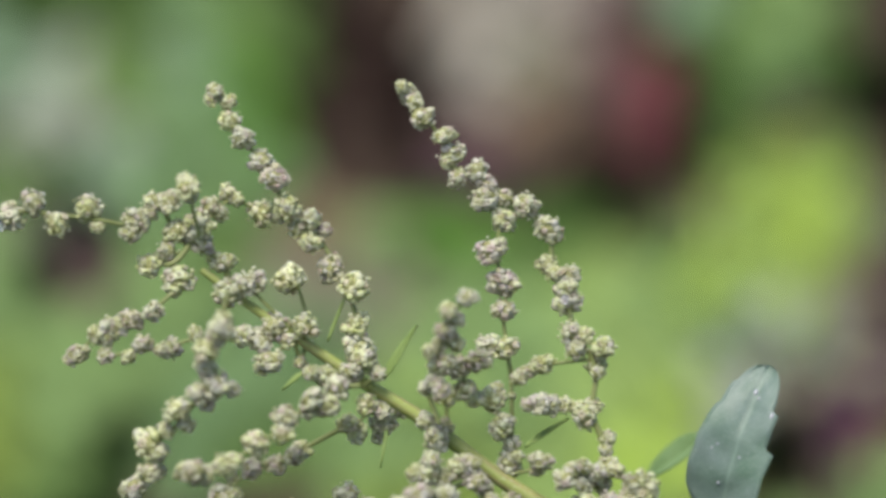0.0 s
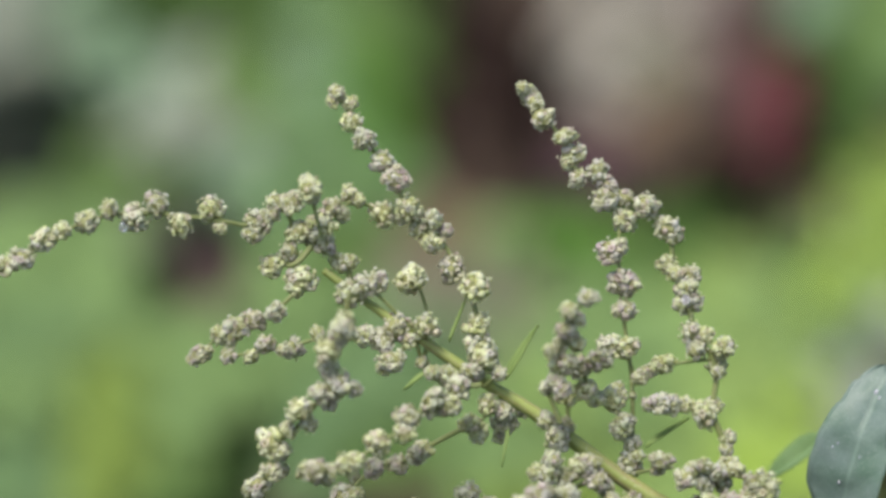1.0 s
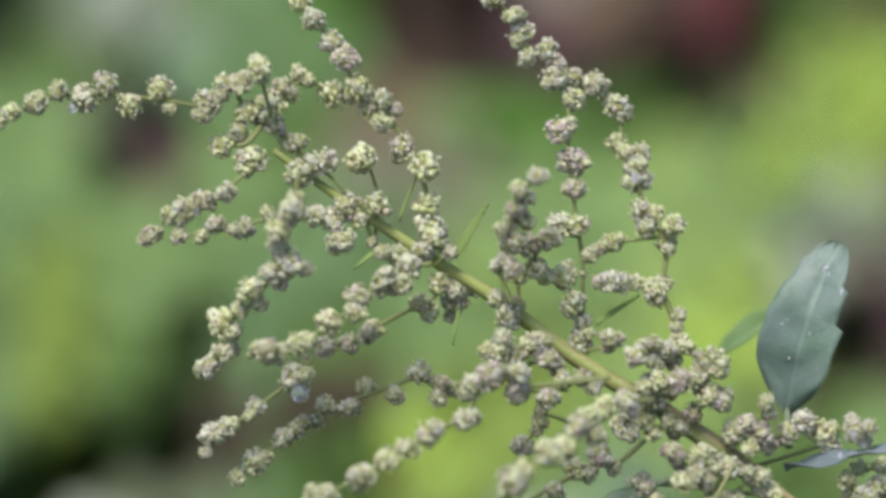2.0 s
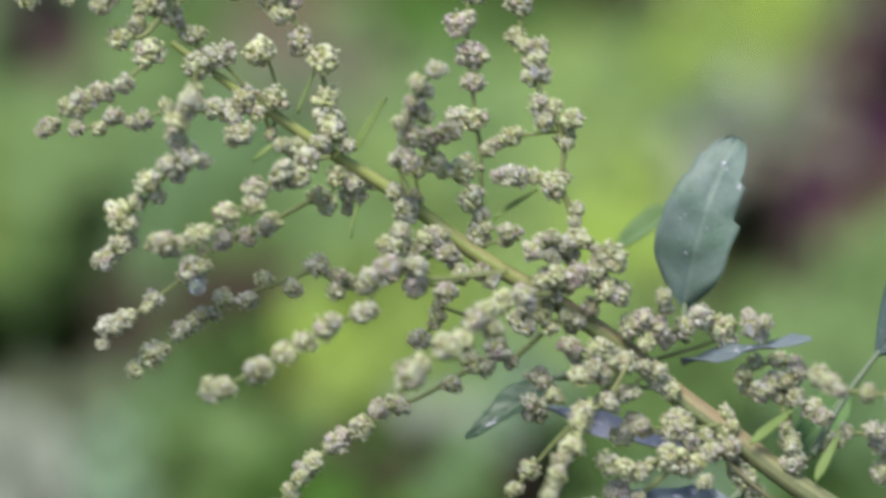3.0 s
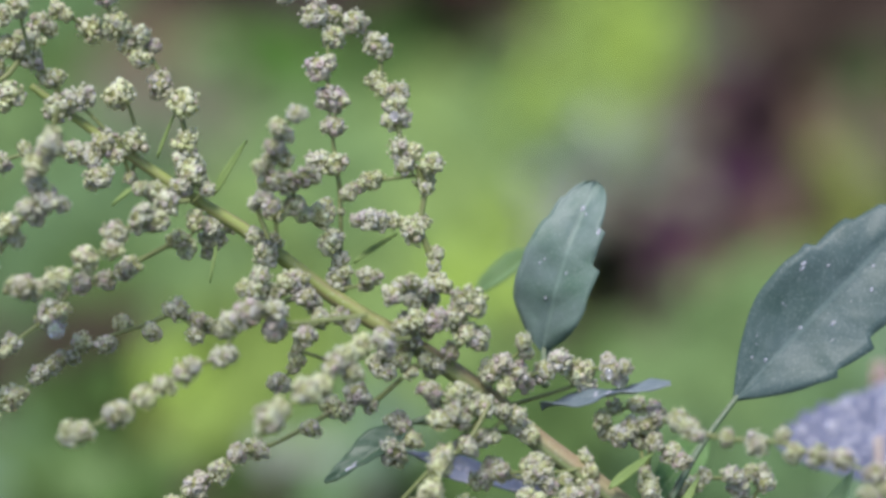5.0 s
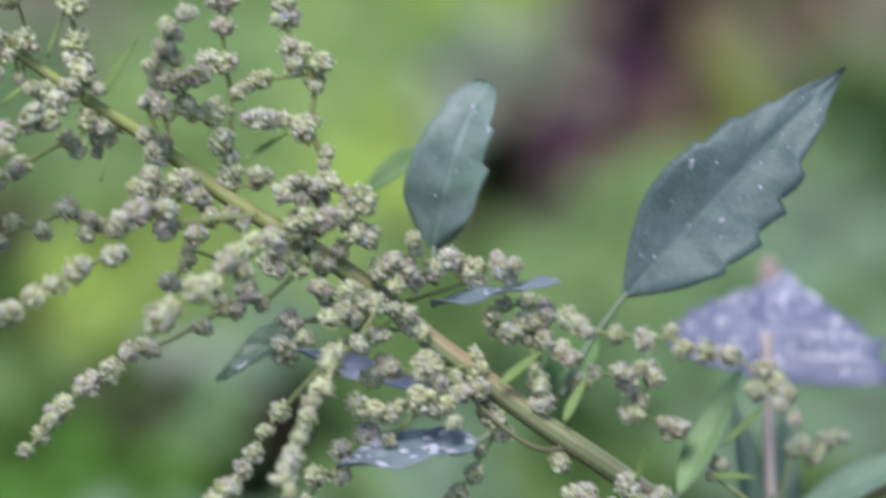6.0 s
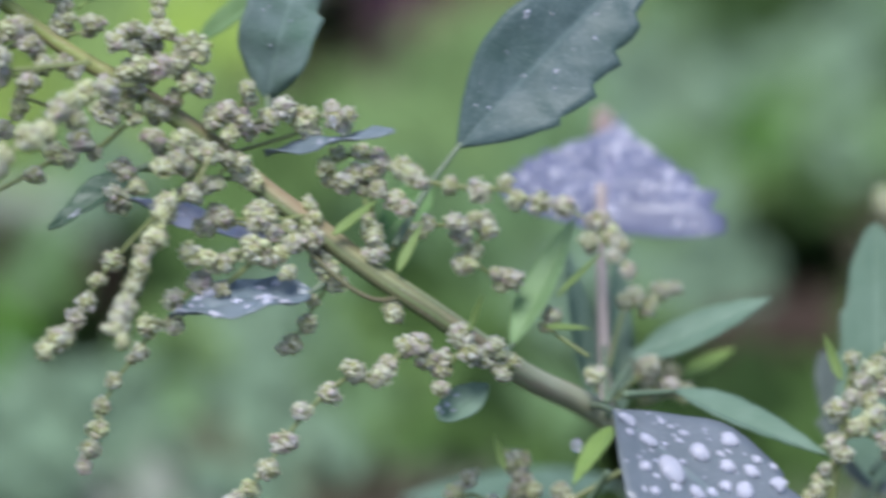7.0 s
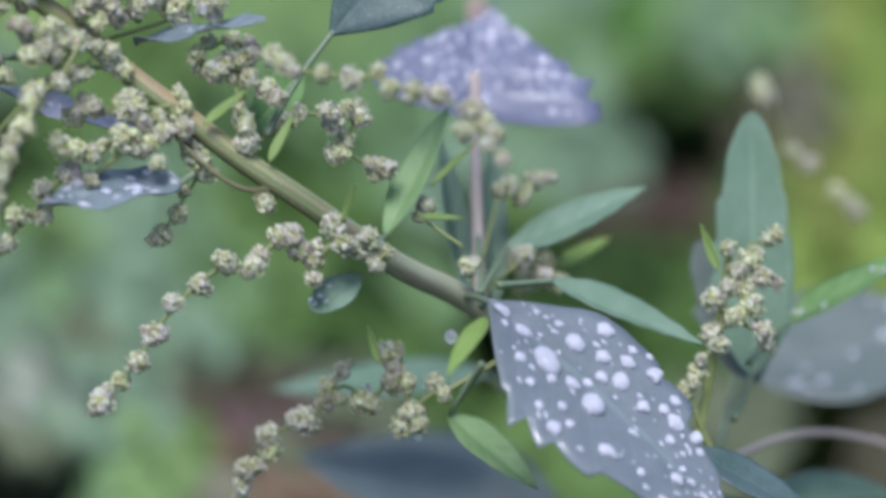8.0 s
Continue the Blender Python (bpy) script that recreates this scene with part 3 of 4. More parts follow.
flower_spike(4, (41.9, -39.4, 0), (1.3, -60.3, 1.12), (2.1, -59.1, 1.76), (2.9, -57.6, 1.12), (4.8, -56.4, 1.28), (7.2, -53.6, 1.76), (8.8, -50.4, 1.28), (9.6, -49.7, 1.92), (11.9, -45.3, 1.44), (15.8, -42.9, 1.76), (19, -39.3, 1.6), (19.7, -40.1, 1.6), (22.6, -40.9, 1.28), (23.4, -40.1, 1.6), (24.2, -38.5, 1.44), (27, -36.1, 1.76), (28.6, -35.7, 1.6), (29.8, -38.1, 1.76), (31.8, -39.4, 1.76), (32.2, -37.8, 1.44), (31.8, -42.2, 1.44), (34.6, -34.6, 1.77), (35.8, -37, 1.77), (37.9, -37.8, 1.77), (39.5, -36.2, 1.61), (40.3, -39, 1.61), (40.7, -40.2, 1.13), (42.3, -38.2, 1.13))
flower_spike(0, (17.8, -26.6, 0), (9.4, -36.7, 1.13), (10.6, -35.9, 1.45), (12.6, -33.1, 1.45), (13.4, -29.9, 1.13), (16.6, -27.4, 1.61), (15.7, -25.8, 1.77), (14.5, -24.2, 1.93))
flower_spike(-22, (59.6, -55.2, -16), (22.5, -75.8, 1.17), (22.9, -74.1, 1.5), (22.8, -71.6, 1.33), (24.1, -71.2, 1.83), (26.9, -69, 1.5), (26.5, -66.5, 1.83), (30.2, -64, 1.33), (31.8, -64.4, 1.99), (33.1, -65.2, 1.16), (34.7, -61.4, 1.49), (35.1, -59.3, 1.66), (36.7, -61, 1.16), (37.1, -56.8, 1.49), (40, -61.3, 1.99), (41.6, -61.7, 1.49), (44.1, -58.8, 1.66), (44, -54.2, 1.99), (44.8, -56.3, 1.66), (46.5, -58.7, 1.49), (48.2, -64.5, 1.49), (46.1, -64.9, 1.82), (47.3, -62.8, 1.82), (50.5, -58.6, 1.65), (51.8, -59.8, 1.32))
flower_spike(0, (-8.8, 5.7, 0), (-38, 62.3, 1.13), (-37.2, 61.3, 1.45), (-36.4, 60.3, 1.29), (-35.2, 57.9, 1.77), (-32.1, 55.4, 1.61), (-31.1, 52.8, 1.77), (-31.5, 51.7, 1.13), (-30.3, 49.5, 1.45), (-27.4, 50.5, 1.61), (-25.6, 48.3, 1.29), (-23.4, 46.7, 1.45), (-20.5, 45.5, 1.61), (-19.7, 44.7, 1.13), (-18.1, 43.1, 1.13), (-17.3, 42.3, 1.93), (-16.3, 41.1, 1.29), (-17.3, 37.2, 1.29), (-16.1, 35.8, 1.45), (-14.1, 35.8, 1.61), (-14.8, 33.8, 1.61), (-14.4, 31.8, 1.93), (-15.6, 31.4, 1.13), (-13.6, 32.2, 1.29), (-14, 27.5, 1.61), (-13.2, 25, 1.61), (-12, 27, 1.13), (-10.4, 23, 1.61), (-10, 21.8, 1.13), (-10.7, 17.4, 1.29), (-11.9, 15.7, 1.77), (-8.7, 12.6, 1.29), (-8.9, 10.9, 1.13))
flower_spike(0, (-22.2, 8, 0), (-26.8, 45.5, 1.13), (-26.2, 46.5, 1.93), (-23.5, 43.5, 1.77), (-24.1, 39.8, 1.29), (-25.3, 39, 1.93), (-23.7, 34.6, 2.09), (-22.5, 34.2, 1.29), (-23.3, 30.6, 1.61), (-24.5, 30.6, 1.13), (-22.2, 24.9, 0.64), (-22.2, 18.5, 0.64))
flower_spike(0, (-22.2, 21.7, 0), (-25.7, 25.7, 1.61), (-23.2, 25.3, 1.77))
flower_spike(2, (-10.8, 23.8, 0), (-21.1, 20.9, 1.44), (-20.4, 21.7, 1.12), (-18, 22.9, 1.77))
flower_spike(2, (-10, 21.8, 0), (-9.3, 25.3, 1.6), (-10, 24.3, 0.96))
flower_spike(2, (-10.3, 16.2, 0), (-19.9, 17.2, 1.12), (-18.3, 17.3, 1.6), (-16.7, 17.3, 1.44), (-14.9, 17.3, 1.28), (-12.7, 16.9, 1.29))
flower_spike(18, (-31.9476, 14.1876, 8), (-27.8, 31.5, 1.51), (-30.5, 29.7, 1.51), (-29.4, 28.5, 1.38), (-30.9, 27, 1.51), (-29.7, 25.4, 1.51), (-31.8, 25.1, 1.38), (-33.4, 24.3, 0.98), (-30.7, 22.7, 1.39), (-32.3, 22.8, 1.53), (-32.7, 20, 1.53), (-31.6, 18.9, 1.39), (-34, 19.3, 0.98))
flower_spike(8, (-31.2, 13.6, 0), (-26.7, 23.2, 1.75), (-29.8, 22.3, 2.07), (-28.6, 19.1, 1.92), (-27.5, 18, 1.44), (-31.6, 18.4, 1.44))
flower_spike(2, (-21.9, 8, 0), (-24.3, 19.6, 1.12), (-24.9, 18, 2.09), (-23.5, 14.4, 1.77), (-23.9, 13.6, 1.28), (-22.3, 11.6, 1.45), (-21.5, 10, 1.12), (-22.7, 8.8, 1.77))
flower_spike(3, (-23.5, 7.2, 0), (-18, 9.2, 1.76), (-18.7, 8.1, 1.12))
flower_spike(8, (-43.2, 19.5, 3), (-50.1, 21.3, 1.27), (-48.1, 20.9, 1.59), (-45, 21.4, 1.75), (-43.1, 23.4, 1.76), (-41.1, 21.4, 1.12))
flower_spike(4, (-40.8, 18.5, -4), (-45.1, 14.2, 1.76), (-44, 13.1, 1.6), (-42.8, 17.1, 1.76), (-40.5, 16.3, 1.45), (-41.3, 14.3, 1.29), (-39.8, 14.4, 1.45), (-41.3, 12.6, 1.13), (-38.3, 16.5, 1.29))
flower_spike(4, (-33.1, 13.9, 2), (-32.6, 12.3, 1.76), (-33.9, 14.7, 1.6), (-31.5, 14.3, 1.12))
flower_spike(10, (-27.4, 8.7, 4), (-35.4, 7.4, 1.27), (-33.9, 7, 1.74), (-33.1, 9, 1.59), (-31.6, 6.7, 1.75), (-29.2, 8.3, 1.75), (-27.7, 8.7, 1.43), (-26.9, 6.3, 1.75), (-25.7, 5.2, 1.28))
flower_spike(14, (-21.8, 4.8, 4), (-37.9, 1.4, 1.42), (-36.4, 2.6, 1.73), (-34.5, 3.8, 1.89), (-30.6, 3.9, 1.58), (-31.1, 1.5, 1.74), (-26.7, 0.8, 1.59), (-24.8, 3.2, 1.59), (-22.1, 3.6, 1.43), (-20.5, 2.4, 1.44))
flower_spike(4, (-13.9, 1.7, 0), (-14.6, 6.8, 1.6), (-13.4, 8.1, 1.44), (-11.8, 8.5, 1.44), (-10.2, 7.7, 1.6), (-8.7, 8.5, 1.6), (-7.5, 8.1, 1.28), (-11.9, 6.1, 1.44), (-9.5, 6.1, 1.44), (-12.6, 3.3, 1.44), (-11.1, 2.5, 1.61), (-9.9, 1.7, 1.61), (-11.8, 0.1, 1.45))
flower_spike(8, (-6.1, -3.3, 2), (-3.8, 6.9, 1.27), (-5, 6.1, 1.59), (-3, 5.3, 1.75), (-5.8, 3.7, 1.75), (-8.2, 3.3, 1.59), (-4.2, 1.4, 1.59), (-2.6, 0.2, 1.6), (-1.9, 1.4, 1.12), (-5.3, 1.5, 1.12), (-2.2, 0.7, 1.44), (-6.5, -1.3, 1.44))
flower_spike(6, (-9.4, -1.4, 0), (-13.3, 2.2, 1.43), (-11.3, 3, 1.59), (-12.1, 0.6, 1.6), (-14.5, -2.6, 1.44), (-15.7, -1, 1.6), (-16.9, -3.4, 1.44), (-15.3, -4.2, 1.28), (-13.3, -2.2, 1.44), (-12.1, -4.2, 1.28), (-10.1, -2.6, 1.12), (-9.3, -4.2, 1.12), (-8.5, -3.4, 1.61))
flower_spike(6, (-2.1, -8.1, 0), (3.8, 0.3, 1.27), (4.2, -1.3, 1.12), (1.1, -2.9, 1.44), (-0.5, -3.7, 1.76), (-1.3, -4.9, 1.44), (1.5, -6.1, 1.44), (3.1, -4.1, 1.76), (3.9, -5.7, 1.44), (9, -2.4, 1.6), (7.1, -4, 1.61), (5.9, -4.9, 1.29))
flower_spike(4, (1.9, -8.9, -2), (18.2, -3.2, 1.12), (16.2, -3.6, 1.76), (17.4, -4.8, 1.44), (15.8, -2.4, 1.12), (11.9, -4, 1.77), (13.1, -3.6, 1.29), (12.7, -5.6, 1.61))
flower_spike(12, (0.3, -9.6, 4), (-7.6, -10.8, 1.74), (-6, -9.6, 1.26), (-4.8, -10.8, 1.42), (-5.2, -7.2, 1.74), (-3.7, -8.8, 1.59), (-1.7, -8.8, 1.75), (-8.8, -6.9, 1.59), (-10, -6.5, 1.27), (-8.5, -8.5, 1.12))
flower_spike(8, (2.7, -10.5, 2), (-7.6, -17.6, 1.59), (-7.2, -15.6, 1.75), (-5.2, -14.8, 1.11), (-3.6, -14.4, 1.59), (-2.1, -13.6, 1.43), (-0.5, -13.2, 1.28), (1.1, -9.6, 1.28), (2.7, -10.4, 1.76), (3.5, -12, 1.6), (4.7, -12.8, 1.44))
flower_spike(0, (4.4, -13, -4), (-15.3, -16.7, 1.13), (-14.5, -15.5, 1.77), (-13.7, -16.7, 1.45), (-11.7, -13.9, 1.45), (-13, -12.3, 1.29), (-14.2, -11.1, 1.62))
flower_spike(-4, (-23.9, -2.7, -2), (-31.6, -6, 1.13), (-30.8, -6, 1.62), (-28.8, -3.9, 1.13), (-28.4, -2.7, 1.29), (-28.4, -1.1, 0.97))
flower_spike(4, (13.2, -19.2, 0), (-1.6, -18.8, 1.28), (-0.4, -17.2, 1.6), (0.4, -18.4, 1.28), (5.1, -18.8, 1.44), (5.9, -17.2, 1.76), (7.1, -18, 1.28), (9.9, -19.2, 1.12), (12.7, -16.4, 1.44), (13.5, -18, 1.28), (13.2, -20.8, 1.61))
flower_spike(6, (13.7, -21.7, 2), (-3.9, -23.3, 1.75), (-1.5, -23.7, 1.43), (0.5, -24.5, 1.59), (2.1, -23.3, 1.12), (4.1, -21.7, 1.28), (4.9, -22.5, 1.92), (7.3, -23.7, 1.76), (9.7, -25.7, 1.28), (8.9, -22.9, 1.44), (7.7, -20.1, 1.6), (6.5, -18.5, 1.92), (5.6, -17, 1.44), (10.9, -21.3, 1.6), (13.3, -20.9, 1.44))
flower_spike(4, (7.3, -20.2, 0), (-1.9, -19.4, 1.6), (0.1, -17.8, 1.76), (1.7, -18.6, 0.96))
flower_spike(2, (22.2, -25.8, 0), (21.3, -23.3, 1.28), (22.5, -22.9, 1.76), (22.1, -20.9, 1.28), (21.7, -19.8, 1.45), (21.3, -18.2, 1.12), (20.5, -13.8, 1.29))
flower_spike(2, (21, -23.5, -2), (26.5, -16.5, 1.44), (25.3, -14.9, 1.12), (24.9, -15.7, 1.6), (22.5, -13.7, 1.45), (21.7, -11.3, 1.77), (22.9, -10.1, 1.45), (19.3, -11.8, 1.61), (17.7, -13, 1.61), (15.7, -12.6, 1.29), (15.3, -10.6, 1.29), (16.9, -9, 1.29), (20.1, -8.6, 1.45), (22.6, -9, 1.29))
flower_spike(36, (23.2, -10.5, 15), (55, -23.7, 1.25), (53.1, -21.8, 1.09), (54, -20.3, 1.56), (50.2, -20, 1.57), (53, -18.8, 1.57), (51.5, -17.3, 1.73), (46.9, -15.4, 1.73), (43.8, -15, 1.58), (40.7, -14.6, 1.42), (39.2, -12.3, 1.27), (35.7, -13.5, 1.59), (31.8, -12.8, 1.27), (27.9, -12.4, 1.12), (26.7, -11.7, 1.44), (25.2, -10.5, 1.6))
flower_spike(-16, (23.6, -23.6, -6), (42.5, -27.2, 1.81), (41.3, -28, 1.15), (40.4, -26.3, 1.15), (35.8, -24.7, 1.81), (37, -23, 1.31), (39, -19.7, 1.64), (38.5, -18, 1.15), (36.8, -18.4, 1.47), (35.2, -20.5, 1.63), (34.3, -18.8, 1.47), (30.2, -18.8, 1.14), (28.9, -20, 1.3), (27.3, -20.8, 1.46))
flower_spike(2, (28.2, -28.2, 0), (25, -31.4, 1.76), (24.3, -30.6, 1.12))
flower_spike(-36, (58, -43.9, -30), (69.1, -29.3, 1.36), (66.9, -29.7, 1.7), (65.5, -31.4, 1.19), (64.6, -32.2, 1.53), (62.8, -30.4, 1.69), (61, -31.2, 1.18))
flower_spike(-36, (58.1, -47.3, -30), (70.4, -45, 1.53), (68.2, -44.1, 1.7), (63.8, -41.5, 1.36), (64.9, -40.6, 1.69))
flower_spike(-20, (54.4, -38.5, -16), (49, -32.7, 1.32), (48, -34.3, 0.99))
flower_spike(-18, (55.5, -43.7, -16), (55.2, -41.4, 1.49), (56.2, -40.9, 1.16))
flower_spike(-50, (63.3267, -49.3733, -44), (71.7, -38.6, 1.19), (69.1, -39.6, 1.41), (67.8, -41.8, 1.30), (70.0, -42.9, 1.52), (66.5, -43.8, 1.30), (68.2, -45.5, 1.52), (66.1, -46.6, 1.30))
flower_spike(-14, (91, -68.2, -14), (100.1, -36.4, 1.32), (98.9, -37.2, 1.15), (93.1, -38.5, 1.32), (97.2, -38.9, 1.15), (96.4, -40.1, 1.81), (94.8, -41.8, 1.65), (98.1, -42.6, 1.81), (100.2, -43.4, 1.15), (95.6, -44.2, 1.65), (93.2, -44.2, 1.65), (96.5, -46.7, 1.81), (98.2, -50.4, 1.65), (99.1, -52.5, 1.48), (91.9, -47.1, 1.32), (90.7, -45.9, 1.81), (94, -48.4, 1.65), (93.2, -49.2, 1.15), (90.8, -50.9, 1.65), (91.6, -52.5, 1.48), (89.1, -54.6, 1.15), (88.8, -56.6, 1.65), (87.9, -57.9, 1.15), (87.1, -59.1, 1.48))
flower_spike(-100, (111.7, -55, -98), (127.8, -38, 1.68), (126.4, -36.3, 1.52), (123.9, -34.4, 1.51), (119.1, -29.7, 1.68), (116.1, -27.8, 1.51), (111.2, -18.5, 2.01), (110.7, -16.6, 1.51))
flower_spike(-92, (61.5, -14.5, -86), (62.7, -3.9, 1.6), (63.5, -5.2, 1.2), (62.2, -5.8, 1.3), heads=PINK_CLUSTERS)


def add_leaf(name, base, tip, half, face, mat, label="", petiole=None, drops=0, drop_size=(0.3, 1.0), span=(0.1, 0.9), owner=plant, beads=(), **shape):
    """Base and tip as spot() takes them; half width in millimetres; face in the plant's right, up and forward."""
    p, q = spot(*base) - owner.location, spot(*tip) - owner.location
    bm = bmesh.new()
    f = RIGHT * face[0] + UP * face[1] + BACK * face[2]
    surface = blade(bm, p, q, half * 0.001, f, seed=int(abs(base[0] * 10)), **shape)
    if petiole:
        stalk = bmesh.new()
        tube(stalk, smooth_line([p + (q - p) * 0.02] + rel([spot(*e) for e in petiole], owner), 2), (0.0004, 0.0006), 8)
    ob = part(name, bm, mat, owner, label)
    if petiole:
        part("petiole", stalk, PETIOLE, ob)
    rnd = random.Random(int(abs(base[0] * 7)))
    spots = []
    wanted = []
    if beads:
        mesh_of = [(i / 80, k / 20 - 0.95) for i in range(4, 80) for k in range(39)]
        ways = [(surface(u, v) + owner.location - EYE).normalized() for u, v in mesh_of]
        for a, b, size in beads:
            way = (at(a, b) - EYE).normalized()
            wanted.append((*mesh_of[max(range(len(ways)), key=lambda i: ways[i].dot(way))], size * 0.0017))
    for n in range(drops * 12):
        if len(spots) >= drops + len(wanted):
            break
        u, v = rnd.uniform(*span), rnd.uniform(-0.85, 0.85)
        size = 0.001 * (drop_size[0] + (drop_size[1] - drop_size[0]) * rnd.random() ** 2.8)
        if n < len(wanted):
            u, v, size = wanted[n]
        place = surface(u, v, 0.00012)
        if n >= len(wanted) and any((place - e).length < size + s for e, s in spots):
            continue
        spots.append((place, size))
        across, on = surface(u, v + 0.03, 0) - surface(u, v - 0.03, 0), surface(u + 0.02, v, 0) - surface(u - 0.02, v, 0)
        nrm = on.cross(across).normalized()
        if nrm.dot(f) < 0:
            nrm.negate()
        d = new("water_drop", rnd.choice(DROPS))
        d.parent = ob
        d.location = place
        d.rotation_mode = "QUATERNION"
        d.rotation_quaternion = Matrix((on.normalized(), nrm.cross(on).normalized(), nrm)).transposed().to_quaternion()
        d.scale = (size * rnd.uniform(0.85, 1.3 if size > 0.0006 else 1.9), size * rnd.uniform(0.7, 1.05), size * rnd.uniform(0.8, 1.2))
    return ob


V = (0, 0.25, 1)
add_leaf("leaf", (6.6, -1.2, -8), (14.1, 23.1, -6), 5.6, (-0.2, 0.3, 1), LEAF_PALE, "pale blue-green toothed leaf with a few drops", [(7, -6, -4)], 7, (0.15, 0.4), bend=0.004, teeth=3, tooth=0.26, lop=-0.06, bare=0.72, wave=0.0006, broad=0.33, taper=0.42, foot=0.8, fold=0.2)
add_leaf("leaf", (5.0, 13.2, -26), (-3.0, 7.3, -32), 2.1, (-0.3, 0.6, 0.9), LEAF_FRESH, "narrow pale green leaf", [(9.0, 14.0, -18), (7, -4, -9)], fold=0.4, steps=18, taper=0.5)
add_leaf("leaf", (33.7, -7.9, -6), (65.4, 25.2, -8), 8.7, V, LEAF, "broad blue-green leaf with toothed edges", [(28.9, -14.5, -5), (25.0, -22.0, -3)], 26, (0.1, 0.3), bend=0.002, teeth=6, tooth=0.24, lop=0.05, bare=0.48, broad=0.36, taper=1.15, foot=0.95, wave=0.0006)
add_leaf("leaf", (6.4, -9.0, -2), (24.8, -5.4, 6), 2.1, (0, 1, 0.42), LEAF_BLUE, "pale bluish leaf seen along its edge", None, 5, (0.2, 0.5), fold=0.2, broad=0.45, wave=0.0005)
add_leaf("leaf", (-11.5, -11.2, -3), (-24.2, -20.0, 0), 2.5, (-0.3, 0.7, 0.8), LEAF_DARK, "dark narrow leaf with a glassy drop", [(-5, -9, -3), (0, -8, -3)], 2, (0.3, 0.5), (0.6, 0.85), fold=0.5, wave=0.0003)
add_leaf("leaf", (13.2, -28.8, 2), (-7.0, -32.2, 6), 5.0, (0.05, 1, 0.5), LEAF_BLUE, "leaf covered with water drops", [(17, -26, 0)], 18, (0.3, 1.7), (0.2, 0.95), fold=0.25, bend=0.0008, wave=0.0006)
add_leaf("leaf", (7.5, -21.5, -10), (-14.0, -15.2, -10), 2.8, (0.1, 1, 0.7), LEAF_LILAC, "wet leaf behind the flowers, the sky's pale lilac in its colour", None, 16, (0.3, 1.1), wave=0.0005)
add_leaf("leaf", (38.7, -41.6, -5), (31.4, -46.6, -2), 2.6, (-0.2, 0.5, 1), LEAF_SOFT, "small pale curled leaf", None, 5, (0.3, 0.6), (0.5, 0.95), steps=24, taper=0.5, broad=0.5)
add_leaf("leaf", (54.0, -19.6, -52), (57.2, -3.2, -70), 17.6, (0.05, 0.75, 0.66), LEAF_MEALY, "wet leaf covered with small drops", [(54.7, -30, -42), (55.8, -46, -20)], 64, (0.5, 1.35), broad=0.11, taper=1.9, foot=0.4, lop=0.1, teeth=7, bend=0.002)
add_leaf("leaf", (58.8, -38.0, -34), (79.0, -29.0, -32), 3.7, (-0.2, 0.8, 0.6), LEAF_SOFT, "narrow pale green leaf", [(55.5, -44, -14)], fold=0.2)
add_leaf("leaf", (65.2, -42.2, -18), (87.4, -51.4, -14), 3.9, (0.3, 0.9, 0.5), LEAF_SOFT, "narrow green leaf", [(58, -43, -12)], fold=0.4)
# right, up and radius of the large drops on the toothed leaf
BEADS = ((57.4, -45.5, 0.87), (61.3, -49.6, 0.74), (61.1, -53.3, 0.67), (65.1, -53.5, 1.14), (68.9, -50.9, 0.87), (73.0, -49.3, 0.87), (73.2, -53.3, 0.74), (72.8, -55.9, 0.67), (75.6, -56.7, 0.94), (71.8, -60.1, 1.21), (80.3, -55.6, 0.87), (83.7, -62.8, 0.74), (87.6, -64.1, 0.67), (78.9, -60.2, 0.6), (68.5, -57.0, 0.6), (63.9, -59.7, 0.54), (65.8, -63.2, 0.74), (76.7, -53.8, 0.6), (77.4, -52.1, 0.4), (79.9, -52.9, 0.4), (67.4, -60.0, 0.47), (81.8, -60.4, 0.47), (82.9, -65.0, 0.47), (73.8, -66.5, 0.94))
add_leaf("leaf", (56.6, -45.0, 6), (92.9, -78.0, 14), 12.7, (0.15, 0.75, 0.8), LEAF_WET, "toothed leaf strewn with large water drops", [(55, -44.6, -8), (53.4, -44.6, -20)], 84, (0.22, 0.95), (0.06, 0.98), teeth=7, tooth=0.28, lop=0.14, bare=0.5, broad=0.37, foot=1.05, taper=1.1, bend=0.002, fold=0.1, beads=BEADS)
add_leaf("leaf", (94.8, -56.0, -34), (94.0, -18.0, -38), 6.2, (-0.2, 0.1, 1), LEAF_SOFT, "tall pale green leaf", [(92, -62, -24)], broad=0.30, taper=0.52, fold=0.25, teeth=5, tooth=0.1, owner=other)
add_leaf("leaf", (95.5, -57.0, -42), (86.6, -36.4, -46), 5.2, (0, 0.3, 1), LEAF_GREY, "blue-grey toothed leaf", None, teeth=4, tooth=0.3, taper=0.6, owner=other)
add_leaf("leaf", (98.0, -48.8, -34), (119.0, -37.5, -30), 3.4, (-0.3, 0.9, 0.5), LEAF_GREEN, "bright wet green leaf", [(94, -54, -26)], 6, (0.4, 0.9), fold=0.35, owner=other)
add_leaf("leaf", (51.0, -61.2, -18), (64.0, -72.0, -10), 3.2, (0.1, 0.8, 0.7), LEAF_FRESH, "light green drooping leaf", [(56, -54, -12)], fold=0.35)
add_leaf("leaf", (86.0, -66.0, -6), (105.0, -76.5, -2), 4.2, (0.2, 0.9, 0.5), LEAF, "blue-green leaf", None, owner=other)
